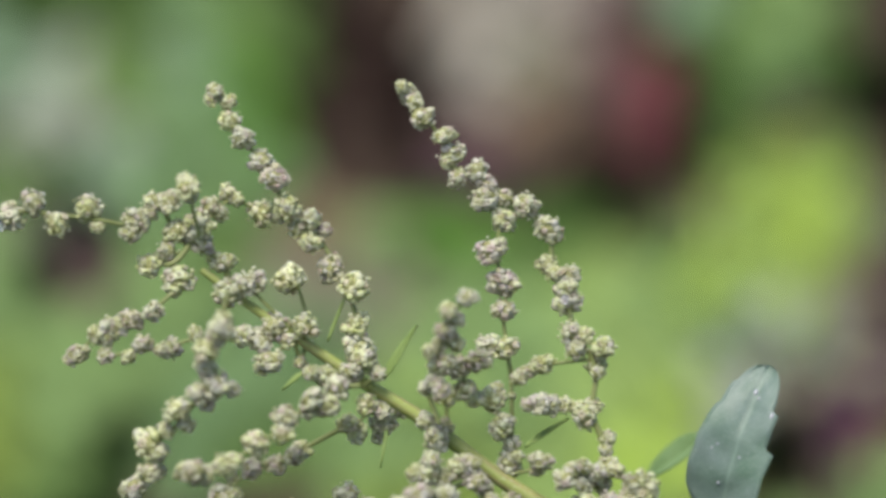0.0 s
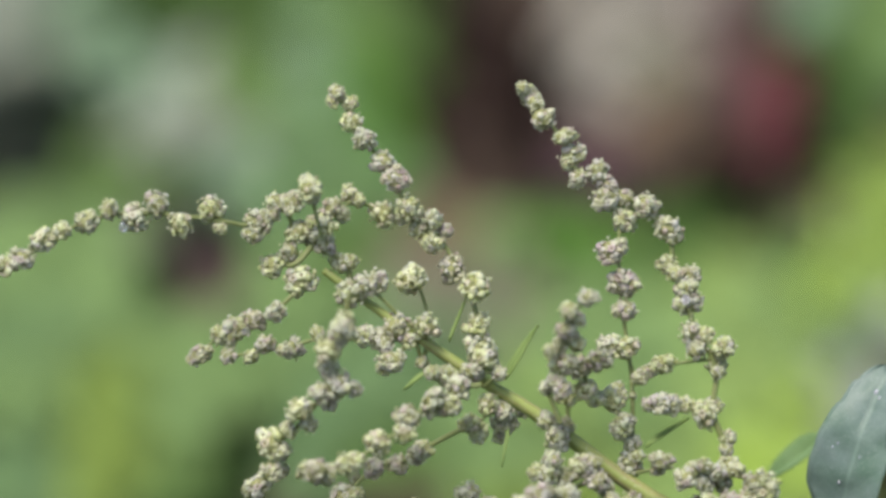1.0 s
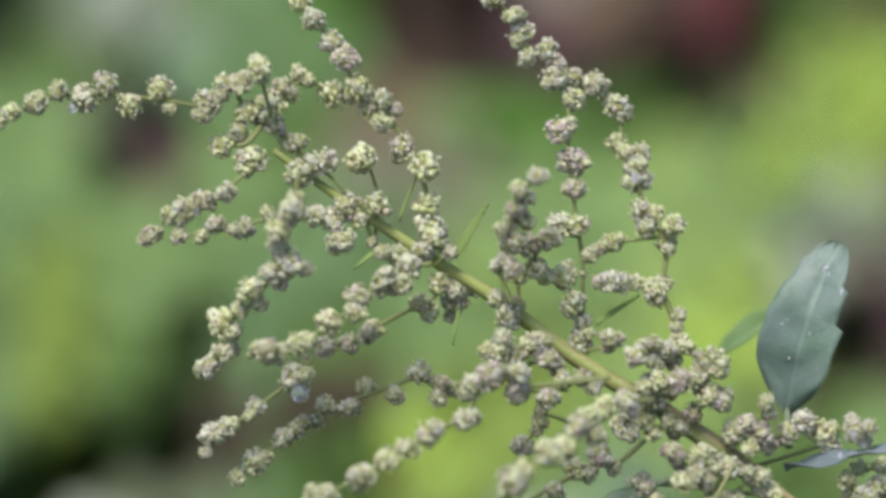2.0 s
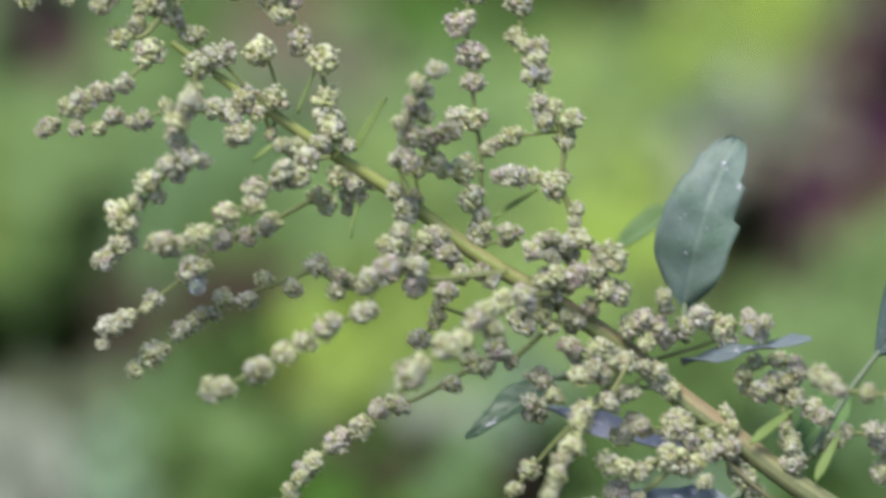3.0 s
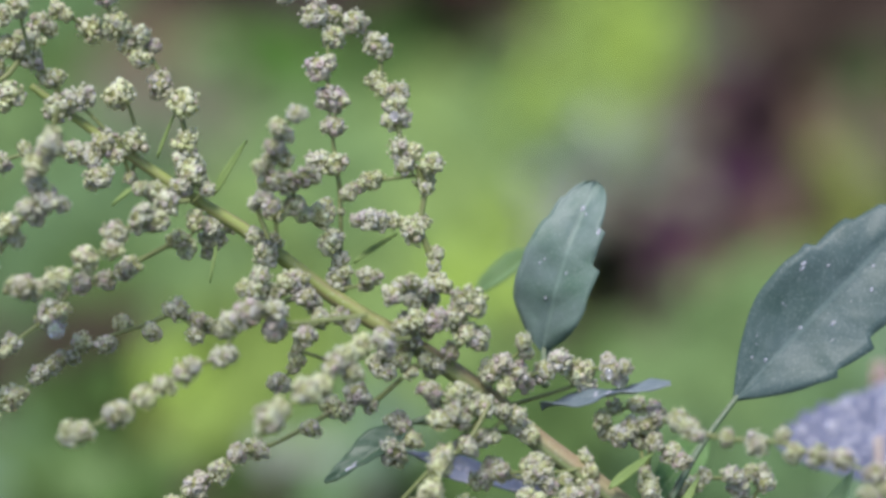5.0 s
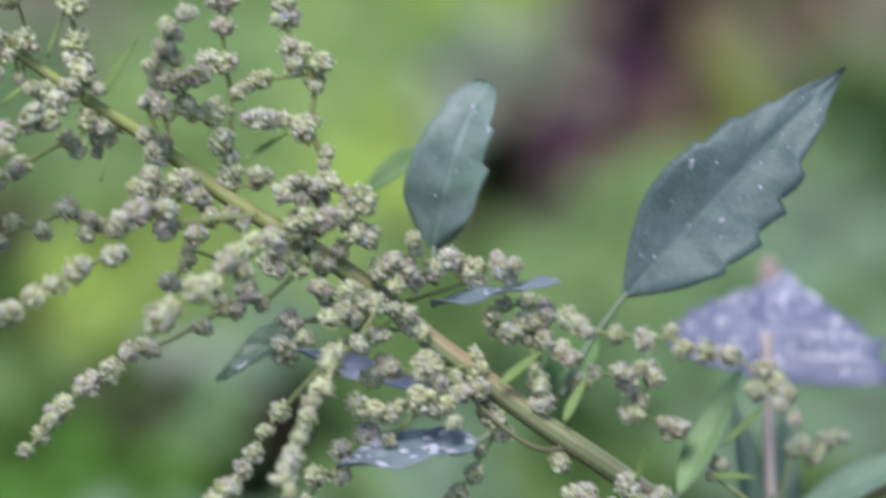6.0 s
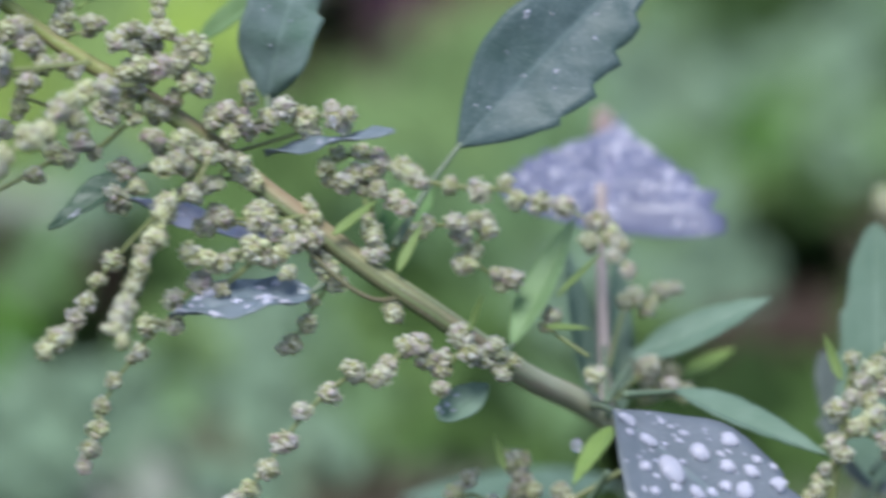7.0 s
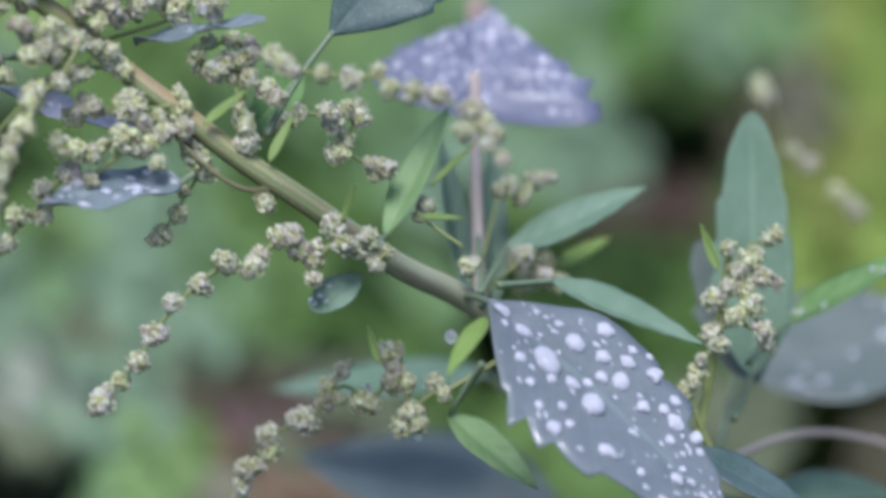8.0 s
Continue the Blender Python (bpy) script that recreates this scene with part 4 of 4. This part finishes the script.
add_leaf("leaf", (41.9, -36.2, -14), (50.8, -17.6, -24), 2.8, (-0.5, 0.6, 0.7), LEAF_FRESH, "narrow light green leaf", [(40, -38, -5)], fold=0.4)
add_leaf("leaf", (54.0, -45.0, -34), (49.6, -22.0, -42), 2.9, (0.6, 0.2, 0.8), LEAF_SOFT, "narrow blue-green leaf", None, fold=0.4)
add_leaf("leaf", (57.6, -46.0, -36), (56.8, -22.0, -44), 2.4, (0.3, 0.1, 1), LEAF_SOFT, "narrow blue-green leaf", None, fold=0.4)
add_leaf("leaf", (68.0, -76.0, -86), (30.0, -67.5, -96), 15.0, (0, 1, 0.5), LEAF_GREY, "broad shaded grey leaf", [(72, -82, -60)], owner=other)
add_leaf("leaf", (57.0, -55.5, -80), (26.0, -58.0, -86), 5.0, (0, 1, 0.6), LEAF_SOFT, "narrow grey-green leaf", [(62, -60, -60)], owner=other)
add_leaf("leaf", (92.0, -55.0, -84), (126.0, -48.0, -92), 12.5, (0, 0.8, 0.7), LEAF_GREY, "broad wet grey leaf", [(90, -66, -30)], 14, (0.5, 1.4), owner=other)
add_leaf("leaf", (96.0, -74.5, -50), (122.0, -76.5, -70), 6.0, (0, 1, 0.35), LEAF_DIM, "broad leaf with a reddish rim", [(86, -72, -20)], bend=0.004, owner=other)
add_leaf("leaf", (30.0, -12.5, -14), (22.0, -22.5, -6), 3.0, (0.2, 0.6, 0.8), LEAF_GREEN, "small pale leaf", None, fold=0.3)
UPPER_BRACTS = (((35.8, -34.2, 2), (37.6, -28.8, 4), 0.5), ((16.1, -20.6, 3), (22.5, -15.4, 4), 0.8), ((25.4, -25.8, 2), (29.0, -18.6, 0), 0.8),
                        ((-40.5, 20.6, 2), (-35.8, 28.5, 4), 0.7), ((-51.7, 21.8, 2), (-54.9, 19.2, 4), 0.4), ((-39.8, 13.7, 2), (-40.8, 8.3, 3), 0.25),
                ((-20.4, 11.3, 0), (-14.2, 15.5, -4), 0.5))
LOWER_BRACTS = (((66.4, -40.6, -42), (73.9, -36.1, -46), 1.5), ((56.4, -47.4, 8), (50.9, -55.9, 22), 1.7),
                        ((41.2, -53.9, -10), (39.6, -48.7, -10), 0.6), ((89.5, -40.8, -14), (86.8, -34.0, -14), 0.8), ((-48.5, 26.0, 0), (-46.0, 32.5, 0), 0.22), ((-27.0, 8.0, 3), (-31.5, 6.0, 5), 0.4), ((48.2, -29.0, -18), (55.0, -22.3, -24), 0.5), ((46.5, -33.2, -16), (53.2, -33.5, -18), 0.5))
for base, tip, half in UPPER_BRACTS + LOWER_BRACTS:
    add_leaf("bract", base, tip, half, (-0.4, 0.5, 0.8), LEAF_YOUNG if half >= 1.0 else BRACT, steps=12, cells=4, fold=0.5, broad=0.3)
bm = bmesh.new()
tube(bm, rel(smooth_line([spot(55.8, -47.5, -24), spot(55.4, -42, -30), spot(54.8, -30, -38), spot(54.4, -13, -46)], 2)), (0.0010, 0.0008), 12, 0.04)
part("side_stem", bm, PINK_STALK, plant, "pinkish pale side stem")
# reddish rim of the broad leaf, built as a tube of its own
bm = bmesh.new()
tube(bm, rel(smooth_line([spot(88, -69.5, -22), spot(92.4, -67.3, -34), spot(100.5, -64, -46), spot(108, -64, -54), spot(118, -66.5, -60), spot(126, -80, -64)], 3), other), (0.0006, 0.0005), 10)
part("side_stem", bm, PINK_STALK, other, "pinkish arching rim of the broad leaf")
bm = bmesh.new()
tube(bm, rel(smooth_line([at(9.5, -19.0, 2), at(15.0, -25.0, 3), at(19.7, -28.6, 3), at(23.0, -29.8, 2), at(26.5, -29.0, 0)], 2)), (0.0003, 0.0004), 8)
part("side_stem", bm, BROWN_STALK, plant, "thin brownish stalk close under the stem")
hanging = [spot(*p) - FOOT for p in ((-62.6, 1.4, 9), (16.05, -4.2, 6), (46.9, -64.3, -18), (39.6, -57.8, -18), (51.4, -50.2, 0), (-95.6, 42.3, 14), (-14.8, 32.2, 3), (56.9, -7.6, -64))]
for p in hanging:
    d = new("water_drop", DROPS[1] if p is hanging[-1] else DROP)
    d.parent = plant
    d.location, d.scale = p, (0.0012, 0.0012, 0.0014) if p is hanging[0] else (0.0023, 0.0018, 0.0013) if p is hanging[-1] else (0.0010, 0.0010, 0.0011) if p is hanging[4] else (0.0006, 0.0006, 0.0008)

# ---- undergrowth ----
# name, label and colour of each kind of weed leaf, shade or sheen included
WEEDS = {
    "a": ("deep_undergrowth", "deep green leaves, the shade put into their colour", (0.031, 0.067, 0.013)),
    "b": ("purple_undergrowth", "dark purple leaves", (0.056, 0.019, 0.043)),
    "c": ("withered_leaves", "dark brown leaves, toned for dark hollows among the weeds", (0.061, 0.041, 0.029)),
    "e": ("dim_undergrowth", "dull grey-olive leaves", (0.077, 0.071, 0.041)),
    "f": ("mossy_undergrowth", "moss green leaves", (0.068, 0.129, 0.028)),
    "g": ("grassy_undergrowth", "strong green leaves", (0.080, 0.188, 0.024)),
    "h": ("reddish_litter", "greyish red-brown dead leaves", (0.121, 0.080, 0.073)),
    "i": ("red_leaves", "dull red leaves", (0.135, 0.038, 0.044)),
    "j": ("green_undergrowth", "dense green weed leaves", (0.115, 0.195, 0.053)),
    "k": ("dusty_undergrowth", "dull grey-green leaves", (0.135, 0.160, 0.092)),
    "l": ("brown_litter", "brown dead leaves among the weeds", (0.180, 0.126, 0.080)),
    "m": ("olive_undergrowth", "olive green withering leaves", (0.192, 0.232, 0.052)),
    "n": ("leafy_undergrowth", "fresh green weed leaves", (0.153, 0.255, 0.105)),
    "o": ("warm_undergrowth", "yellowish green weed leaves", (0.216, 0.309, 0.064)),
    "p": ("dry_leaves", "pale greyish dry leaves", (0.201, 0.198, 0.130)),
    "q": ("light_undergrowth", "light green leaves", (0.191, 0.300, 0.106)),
    "r": ("pale_undergrowth", "greyish green leaves, the sky's sheen put into their colour", (0.202, 0.302, 0.186)),
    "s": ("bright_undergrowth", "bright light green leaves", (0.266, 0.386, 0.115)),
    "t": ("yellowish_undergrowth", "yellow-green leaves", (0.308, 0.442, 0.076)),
    "u": ("bleached_leaves", "pale grey-green leaves", (0.302, 0.336, 0.263)),
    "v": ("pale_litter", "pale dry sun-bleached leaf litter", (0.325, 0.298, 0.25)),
}
PATCHES = []


def weeds(kind, *patches):
    """Patches of weeds of one kind, as right and up in the plant's millimetres; "d" is a gap of shade, bare down to the
    darkened ground.
    """
    for a, b in patches:
        PATCHES.append((kind, a, b))


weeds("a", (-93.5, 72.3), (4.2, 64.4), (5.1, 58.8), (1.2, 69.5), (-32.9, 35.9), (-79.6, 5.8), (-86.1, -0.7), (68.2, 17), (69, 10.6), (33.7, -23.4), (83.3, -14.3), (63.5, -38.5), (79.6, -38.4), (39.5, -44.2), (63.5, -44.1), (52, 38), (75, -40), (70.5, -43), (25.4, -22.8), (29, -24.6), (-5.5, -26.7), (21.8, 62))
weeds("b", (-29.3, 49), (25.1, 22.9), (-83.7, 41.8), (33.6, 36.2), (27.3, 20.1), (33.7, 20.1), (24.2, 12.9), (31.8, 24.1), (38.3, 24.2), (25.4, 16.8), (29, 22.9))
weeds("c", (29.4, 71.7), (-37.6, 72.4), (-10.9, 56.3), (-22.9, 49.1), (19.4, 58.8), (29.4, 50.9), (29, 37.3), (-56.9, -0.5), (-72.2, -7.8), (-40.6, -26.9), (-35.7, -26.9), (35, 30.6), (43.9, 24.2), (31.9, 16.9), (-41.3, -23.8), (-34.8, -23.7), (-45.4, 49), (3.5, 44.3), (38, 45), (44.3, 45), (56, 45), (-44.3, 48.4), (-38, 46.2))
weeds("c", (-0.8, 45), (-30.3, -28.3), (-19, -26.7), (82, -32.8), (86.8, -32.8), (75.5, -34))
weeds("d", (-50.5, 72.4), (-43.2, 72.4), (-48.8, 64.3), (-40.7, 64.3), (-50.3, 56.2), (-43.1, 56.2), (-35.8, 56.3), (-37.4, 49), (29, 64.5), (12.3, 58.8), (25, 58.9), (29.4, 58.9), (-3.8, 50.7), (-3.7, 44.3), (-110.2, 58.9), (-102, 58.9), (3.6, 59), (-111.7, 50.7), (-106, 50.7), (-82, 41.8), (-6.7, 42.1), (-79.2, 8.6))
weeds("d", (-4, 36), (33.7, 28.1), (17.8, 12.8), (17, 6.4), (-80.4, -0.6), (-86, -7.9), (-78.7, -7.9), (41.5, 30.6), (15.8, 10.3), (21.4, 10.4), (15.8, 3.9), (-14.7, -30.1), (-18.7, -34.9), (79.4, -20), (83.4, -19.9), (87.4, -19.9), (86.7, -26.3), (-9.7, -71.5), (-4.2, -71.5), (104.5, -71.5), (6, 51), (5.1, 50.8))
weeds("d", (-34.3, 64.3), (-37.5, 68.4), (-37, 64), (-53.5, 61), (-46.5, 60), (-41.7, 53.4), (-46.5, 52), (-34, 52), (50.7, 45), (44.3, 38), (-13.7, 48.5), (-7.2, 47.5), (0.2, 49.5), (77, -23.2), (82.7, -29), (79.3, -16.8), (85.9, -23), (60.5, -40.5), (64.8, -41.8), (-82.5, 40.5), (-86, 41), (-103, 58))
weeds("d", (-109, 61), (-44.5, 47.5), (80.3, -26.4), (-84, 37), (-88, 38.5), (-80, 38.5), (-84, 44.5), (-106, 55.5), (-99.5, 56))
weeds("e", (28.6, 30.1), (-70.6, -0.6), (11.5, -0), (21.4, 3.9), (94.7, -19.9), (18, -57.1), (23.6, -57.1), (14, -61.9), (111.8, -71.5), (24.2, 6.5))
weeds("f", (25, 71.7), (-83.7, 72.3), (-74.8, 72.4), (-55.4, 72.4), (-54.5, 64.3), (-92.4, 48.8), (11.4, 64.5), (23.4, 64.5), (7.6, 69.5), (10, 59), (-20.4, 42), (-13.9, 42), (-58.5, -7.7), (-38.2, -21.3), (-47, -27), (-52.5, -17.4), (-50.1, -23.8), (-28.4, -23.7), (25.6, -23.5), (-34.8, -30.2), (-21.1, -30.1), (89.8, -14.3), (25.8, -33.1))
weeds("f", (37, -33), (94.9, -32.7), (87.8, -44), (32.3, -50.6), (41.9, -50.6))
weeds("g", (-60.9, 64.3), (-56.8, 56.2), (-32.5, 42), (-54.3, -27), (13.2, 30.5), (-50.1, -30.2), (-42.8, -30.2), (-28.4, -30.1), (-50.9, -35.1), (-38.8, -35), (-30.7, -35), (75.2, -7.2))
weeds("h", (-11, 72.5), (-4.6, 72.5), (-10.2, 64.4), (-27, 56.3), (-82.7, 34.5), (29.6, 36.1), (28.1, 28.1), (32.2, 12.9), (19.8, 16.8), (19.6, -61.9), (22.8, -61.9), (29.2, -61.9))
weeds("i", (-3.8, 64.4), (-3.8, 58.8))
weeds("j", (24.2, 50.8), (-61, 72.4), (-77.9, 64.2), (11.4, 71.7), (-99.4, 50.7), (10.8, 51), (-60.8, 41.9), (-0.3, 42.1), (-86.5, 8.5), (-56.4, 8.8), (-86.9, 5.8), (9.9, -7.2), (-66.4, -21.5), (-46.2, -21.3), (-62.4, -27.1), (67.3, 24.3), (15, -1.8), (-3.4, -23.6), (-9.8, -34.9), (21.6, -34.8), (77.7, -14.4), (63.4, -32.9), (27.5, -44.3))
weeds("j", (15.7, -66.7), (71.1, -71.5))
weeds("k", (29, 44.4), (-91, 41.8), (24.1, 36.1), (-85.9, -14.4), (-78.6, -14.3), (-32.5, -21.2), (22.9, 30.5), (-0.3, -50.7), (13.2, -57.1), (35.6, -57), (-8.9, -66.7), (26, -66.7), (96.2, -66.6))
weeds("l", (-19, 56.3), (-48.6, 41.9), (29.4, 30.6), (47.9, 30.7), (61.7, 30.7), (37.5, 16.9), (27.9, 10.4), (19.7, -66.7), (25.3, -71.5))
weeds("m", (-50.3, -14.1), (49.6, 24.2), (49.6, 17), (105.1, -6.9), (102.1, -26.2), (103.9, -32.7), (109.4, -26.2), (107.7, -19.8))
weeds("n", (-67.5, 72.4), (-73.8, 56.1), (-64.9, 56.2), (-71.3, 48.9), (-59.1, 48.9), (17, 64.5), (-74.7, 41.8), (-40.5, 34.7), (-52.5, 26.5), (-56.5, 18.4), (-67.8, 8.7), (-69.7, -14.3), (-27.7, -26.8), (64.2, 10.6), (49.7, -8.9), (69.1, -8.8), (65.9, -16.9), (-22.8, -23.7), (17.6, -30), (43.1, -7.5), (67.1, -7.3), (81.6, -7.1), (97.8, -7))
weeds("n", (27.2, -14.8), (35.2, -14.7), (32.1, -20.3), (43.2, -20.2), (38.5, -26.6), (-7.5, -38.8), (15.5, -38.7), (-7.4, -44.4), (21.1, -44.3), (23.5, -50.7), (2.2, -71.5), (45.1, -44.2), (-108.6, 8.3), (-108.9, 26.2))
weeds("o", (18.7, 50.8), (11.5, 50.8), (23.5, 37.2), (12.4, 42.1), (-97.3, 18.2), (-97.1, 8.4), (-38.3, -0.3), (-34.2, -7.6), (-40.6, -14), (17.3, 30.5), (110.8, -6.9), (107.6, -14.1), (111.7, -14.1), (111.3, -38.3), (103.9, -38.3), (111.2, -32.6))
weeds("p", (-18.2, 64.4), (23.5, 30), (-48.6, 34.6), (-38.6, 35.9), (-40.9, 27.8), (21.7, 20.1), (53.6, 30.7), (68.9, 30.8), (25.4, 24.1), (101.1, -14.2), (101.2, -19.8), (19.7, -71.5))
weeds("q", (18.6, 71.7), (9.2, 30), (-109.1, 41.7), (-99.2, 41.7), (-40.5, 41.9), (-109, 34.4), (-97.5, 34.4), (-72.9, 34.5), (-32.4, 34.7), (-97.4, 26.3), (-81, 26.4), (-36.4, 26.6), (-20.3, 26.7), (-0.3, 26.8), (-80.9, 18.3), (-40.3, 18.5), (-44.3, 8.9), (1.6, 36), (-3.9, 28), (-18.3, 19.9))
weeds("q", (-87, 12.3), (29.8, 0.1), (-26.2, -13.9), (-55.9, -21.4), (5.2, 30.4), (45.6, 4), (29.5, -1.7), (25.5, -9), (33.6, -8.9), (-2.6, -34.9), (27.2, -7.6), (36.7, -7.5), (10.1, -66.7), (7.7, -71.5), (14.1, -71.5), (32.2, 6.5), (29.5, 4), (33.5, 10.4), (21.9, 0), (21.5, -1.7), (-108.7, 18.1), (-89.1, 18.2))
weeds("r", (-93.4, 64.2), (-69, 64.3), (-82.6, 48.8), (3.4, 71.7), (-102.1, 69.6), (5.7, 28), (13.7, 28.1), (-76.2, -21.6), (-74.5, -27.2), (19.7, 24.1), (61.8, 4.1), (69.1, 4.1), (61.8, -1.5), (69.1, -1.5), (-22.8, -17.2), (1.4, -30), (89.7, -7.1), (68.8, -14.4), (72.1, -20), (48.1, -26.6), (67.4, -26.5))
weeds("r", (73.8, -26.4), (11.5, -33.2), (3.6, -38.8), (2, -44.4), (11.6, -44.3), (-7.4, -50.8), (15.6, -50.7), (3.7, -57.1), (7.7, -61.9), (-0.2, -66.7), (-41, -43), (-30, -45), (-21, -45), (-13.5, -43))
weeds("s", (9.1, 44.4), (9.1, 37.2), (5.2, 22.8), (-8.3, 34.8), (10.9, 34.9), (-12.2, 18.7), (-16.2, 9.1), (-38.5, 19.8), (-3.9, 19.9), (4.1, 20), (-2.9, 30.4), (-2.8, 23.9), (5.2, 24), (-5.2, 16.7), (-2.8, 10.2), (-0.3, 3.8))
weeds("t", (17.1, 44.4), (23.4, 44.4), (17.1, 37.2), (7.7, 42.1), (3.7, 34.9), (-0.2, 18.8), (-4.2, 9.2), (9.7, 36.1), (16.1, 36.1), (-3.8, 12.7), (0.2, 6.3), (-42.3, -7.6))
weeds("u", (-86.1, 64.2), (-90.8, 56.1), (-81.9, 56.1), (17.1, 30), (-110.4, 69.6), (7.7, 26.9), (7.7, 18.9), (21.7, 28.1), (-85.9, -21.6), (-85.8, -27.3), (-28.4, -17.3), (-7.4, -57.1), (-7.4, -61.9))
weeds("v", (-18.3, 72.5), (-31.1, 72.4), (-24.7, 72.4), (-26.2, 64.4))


def plain_leaf(verts, faces, base, along, across, nrm, length, width):
    start = len(verts)
    for i in range(6):
        u = i / 5
        w = width * math.sin(math.pi * (0.08 + 0.86 * u)) ** 0.8
        lift = nrm * (length * 0.18 * math.sin(math.pi * u))
        mid = base + along * (length * u) + lift
        verts += [mid - across * w + nrm * (0.15 * w), mid, mid + across * w + nrm * (0.15 * w)]
    for i in range(5):
        for k in range(2):
            s = start + 3 * i + k
            faces.append((s, s + 3, s + 4, s + 1))


def twig(verts, faces, p, q, r):
    start = len(verts)
    for e, rr in ((p, r), (q, r * 0.6)):
        for k in range(4):
            verts.append(e + Vector((rr * math.cos(k * 1.571), rr * math.sin(k * 1.571), 0)))
    for k in range(4):
        j = (k + 1) % 4
        faces.append((start + k, start + j, start + 4 + j, start + 4 + k))


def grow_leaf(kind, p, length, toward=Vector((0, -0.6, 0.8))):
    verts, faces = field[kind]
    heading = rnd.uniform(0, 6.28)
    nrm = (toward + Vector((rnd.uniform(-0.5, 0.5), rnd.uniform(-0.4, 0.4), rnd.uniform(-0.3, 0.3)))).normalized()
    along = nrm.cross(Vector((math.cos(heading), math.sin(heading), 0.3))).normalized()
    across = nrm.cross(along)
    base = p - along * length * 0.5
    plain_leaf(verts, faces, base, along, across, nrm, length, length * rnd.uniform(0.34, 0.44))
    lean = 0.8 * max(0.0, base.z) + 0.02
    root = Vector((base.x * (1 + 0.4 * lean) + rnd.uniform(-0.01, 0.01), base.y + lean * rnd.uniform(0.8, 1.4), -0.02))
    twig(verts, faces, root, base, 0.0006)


rnd = random.Random(11)
field = {k: ([], []) for k in WEEDS}
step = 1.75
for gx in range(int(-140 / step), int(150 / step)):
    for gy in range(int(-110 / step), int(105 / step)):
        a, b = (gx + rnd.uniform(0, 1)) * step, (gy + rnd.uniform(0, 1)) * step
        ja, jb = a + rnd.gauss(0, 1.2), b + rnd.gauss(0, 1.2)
        # gaps reach further than leaf patches, so that their shade stays dark
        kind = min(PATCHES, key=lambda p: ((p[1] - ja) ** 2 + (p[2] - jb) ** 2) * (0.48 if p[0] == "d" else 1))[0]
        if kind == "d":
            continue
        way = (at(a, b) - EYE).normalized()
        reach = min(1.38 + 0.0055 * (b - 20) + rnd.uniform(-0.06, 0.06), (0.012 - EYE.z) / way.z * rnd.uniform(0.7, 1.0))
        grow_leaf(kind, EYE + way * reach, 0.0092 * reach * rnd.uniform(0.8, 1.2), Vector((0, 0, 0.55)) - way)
# the weeds go on round about, more thinly
for _ in range(34000):
    far, turn = 6.5 * rnd.random() ** 0.75, rnd.uniform(0, 6.28)
    x, y = far * math.cos(turn), 1.2 + far * math.sin(turn)
    if abs(x) < 0.238 * y + 0.015 and 0.75 < y < 2.62 or math.hypot(x, y - 0.6) < 0.12:
        continue
    patch_tone = noise.noise(Vector((x * 1.3, y * 1.3, 3.0)))
    if patch_tone < -0.3:
        continue
    grow_leaf("jnqjn"[int((patch_tone + 0.3) * 9 + rnd.uniform(0, 2)) % 5], Vector((x, y, 0.015 + 0.11 * rnd.random())), rnd.uniform(0.025, 0.055))
# dark litter added on bare ground behind the nearest weeds, keeping shaded gaps dark
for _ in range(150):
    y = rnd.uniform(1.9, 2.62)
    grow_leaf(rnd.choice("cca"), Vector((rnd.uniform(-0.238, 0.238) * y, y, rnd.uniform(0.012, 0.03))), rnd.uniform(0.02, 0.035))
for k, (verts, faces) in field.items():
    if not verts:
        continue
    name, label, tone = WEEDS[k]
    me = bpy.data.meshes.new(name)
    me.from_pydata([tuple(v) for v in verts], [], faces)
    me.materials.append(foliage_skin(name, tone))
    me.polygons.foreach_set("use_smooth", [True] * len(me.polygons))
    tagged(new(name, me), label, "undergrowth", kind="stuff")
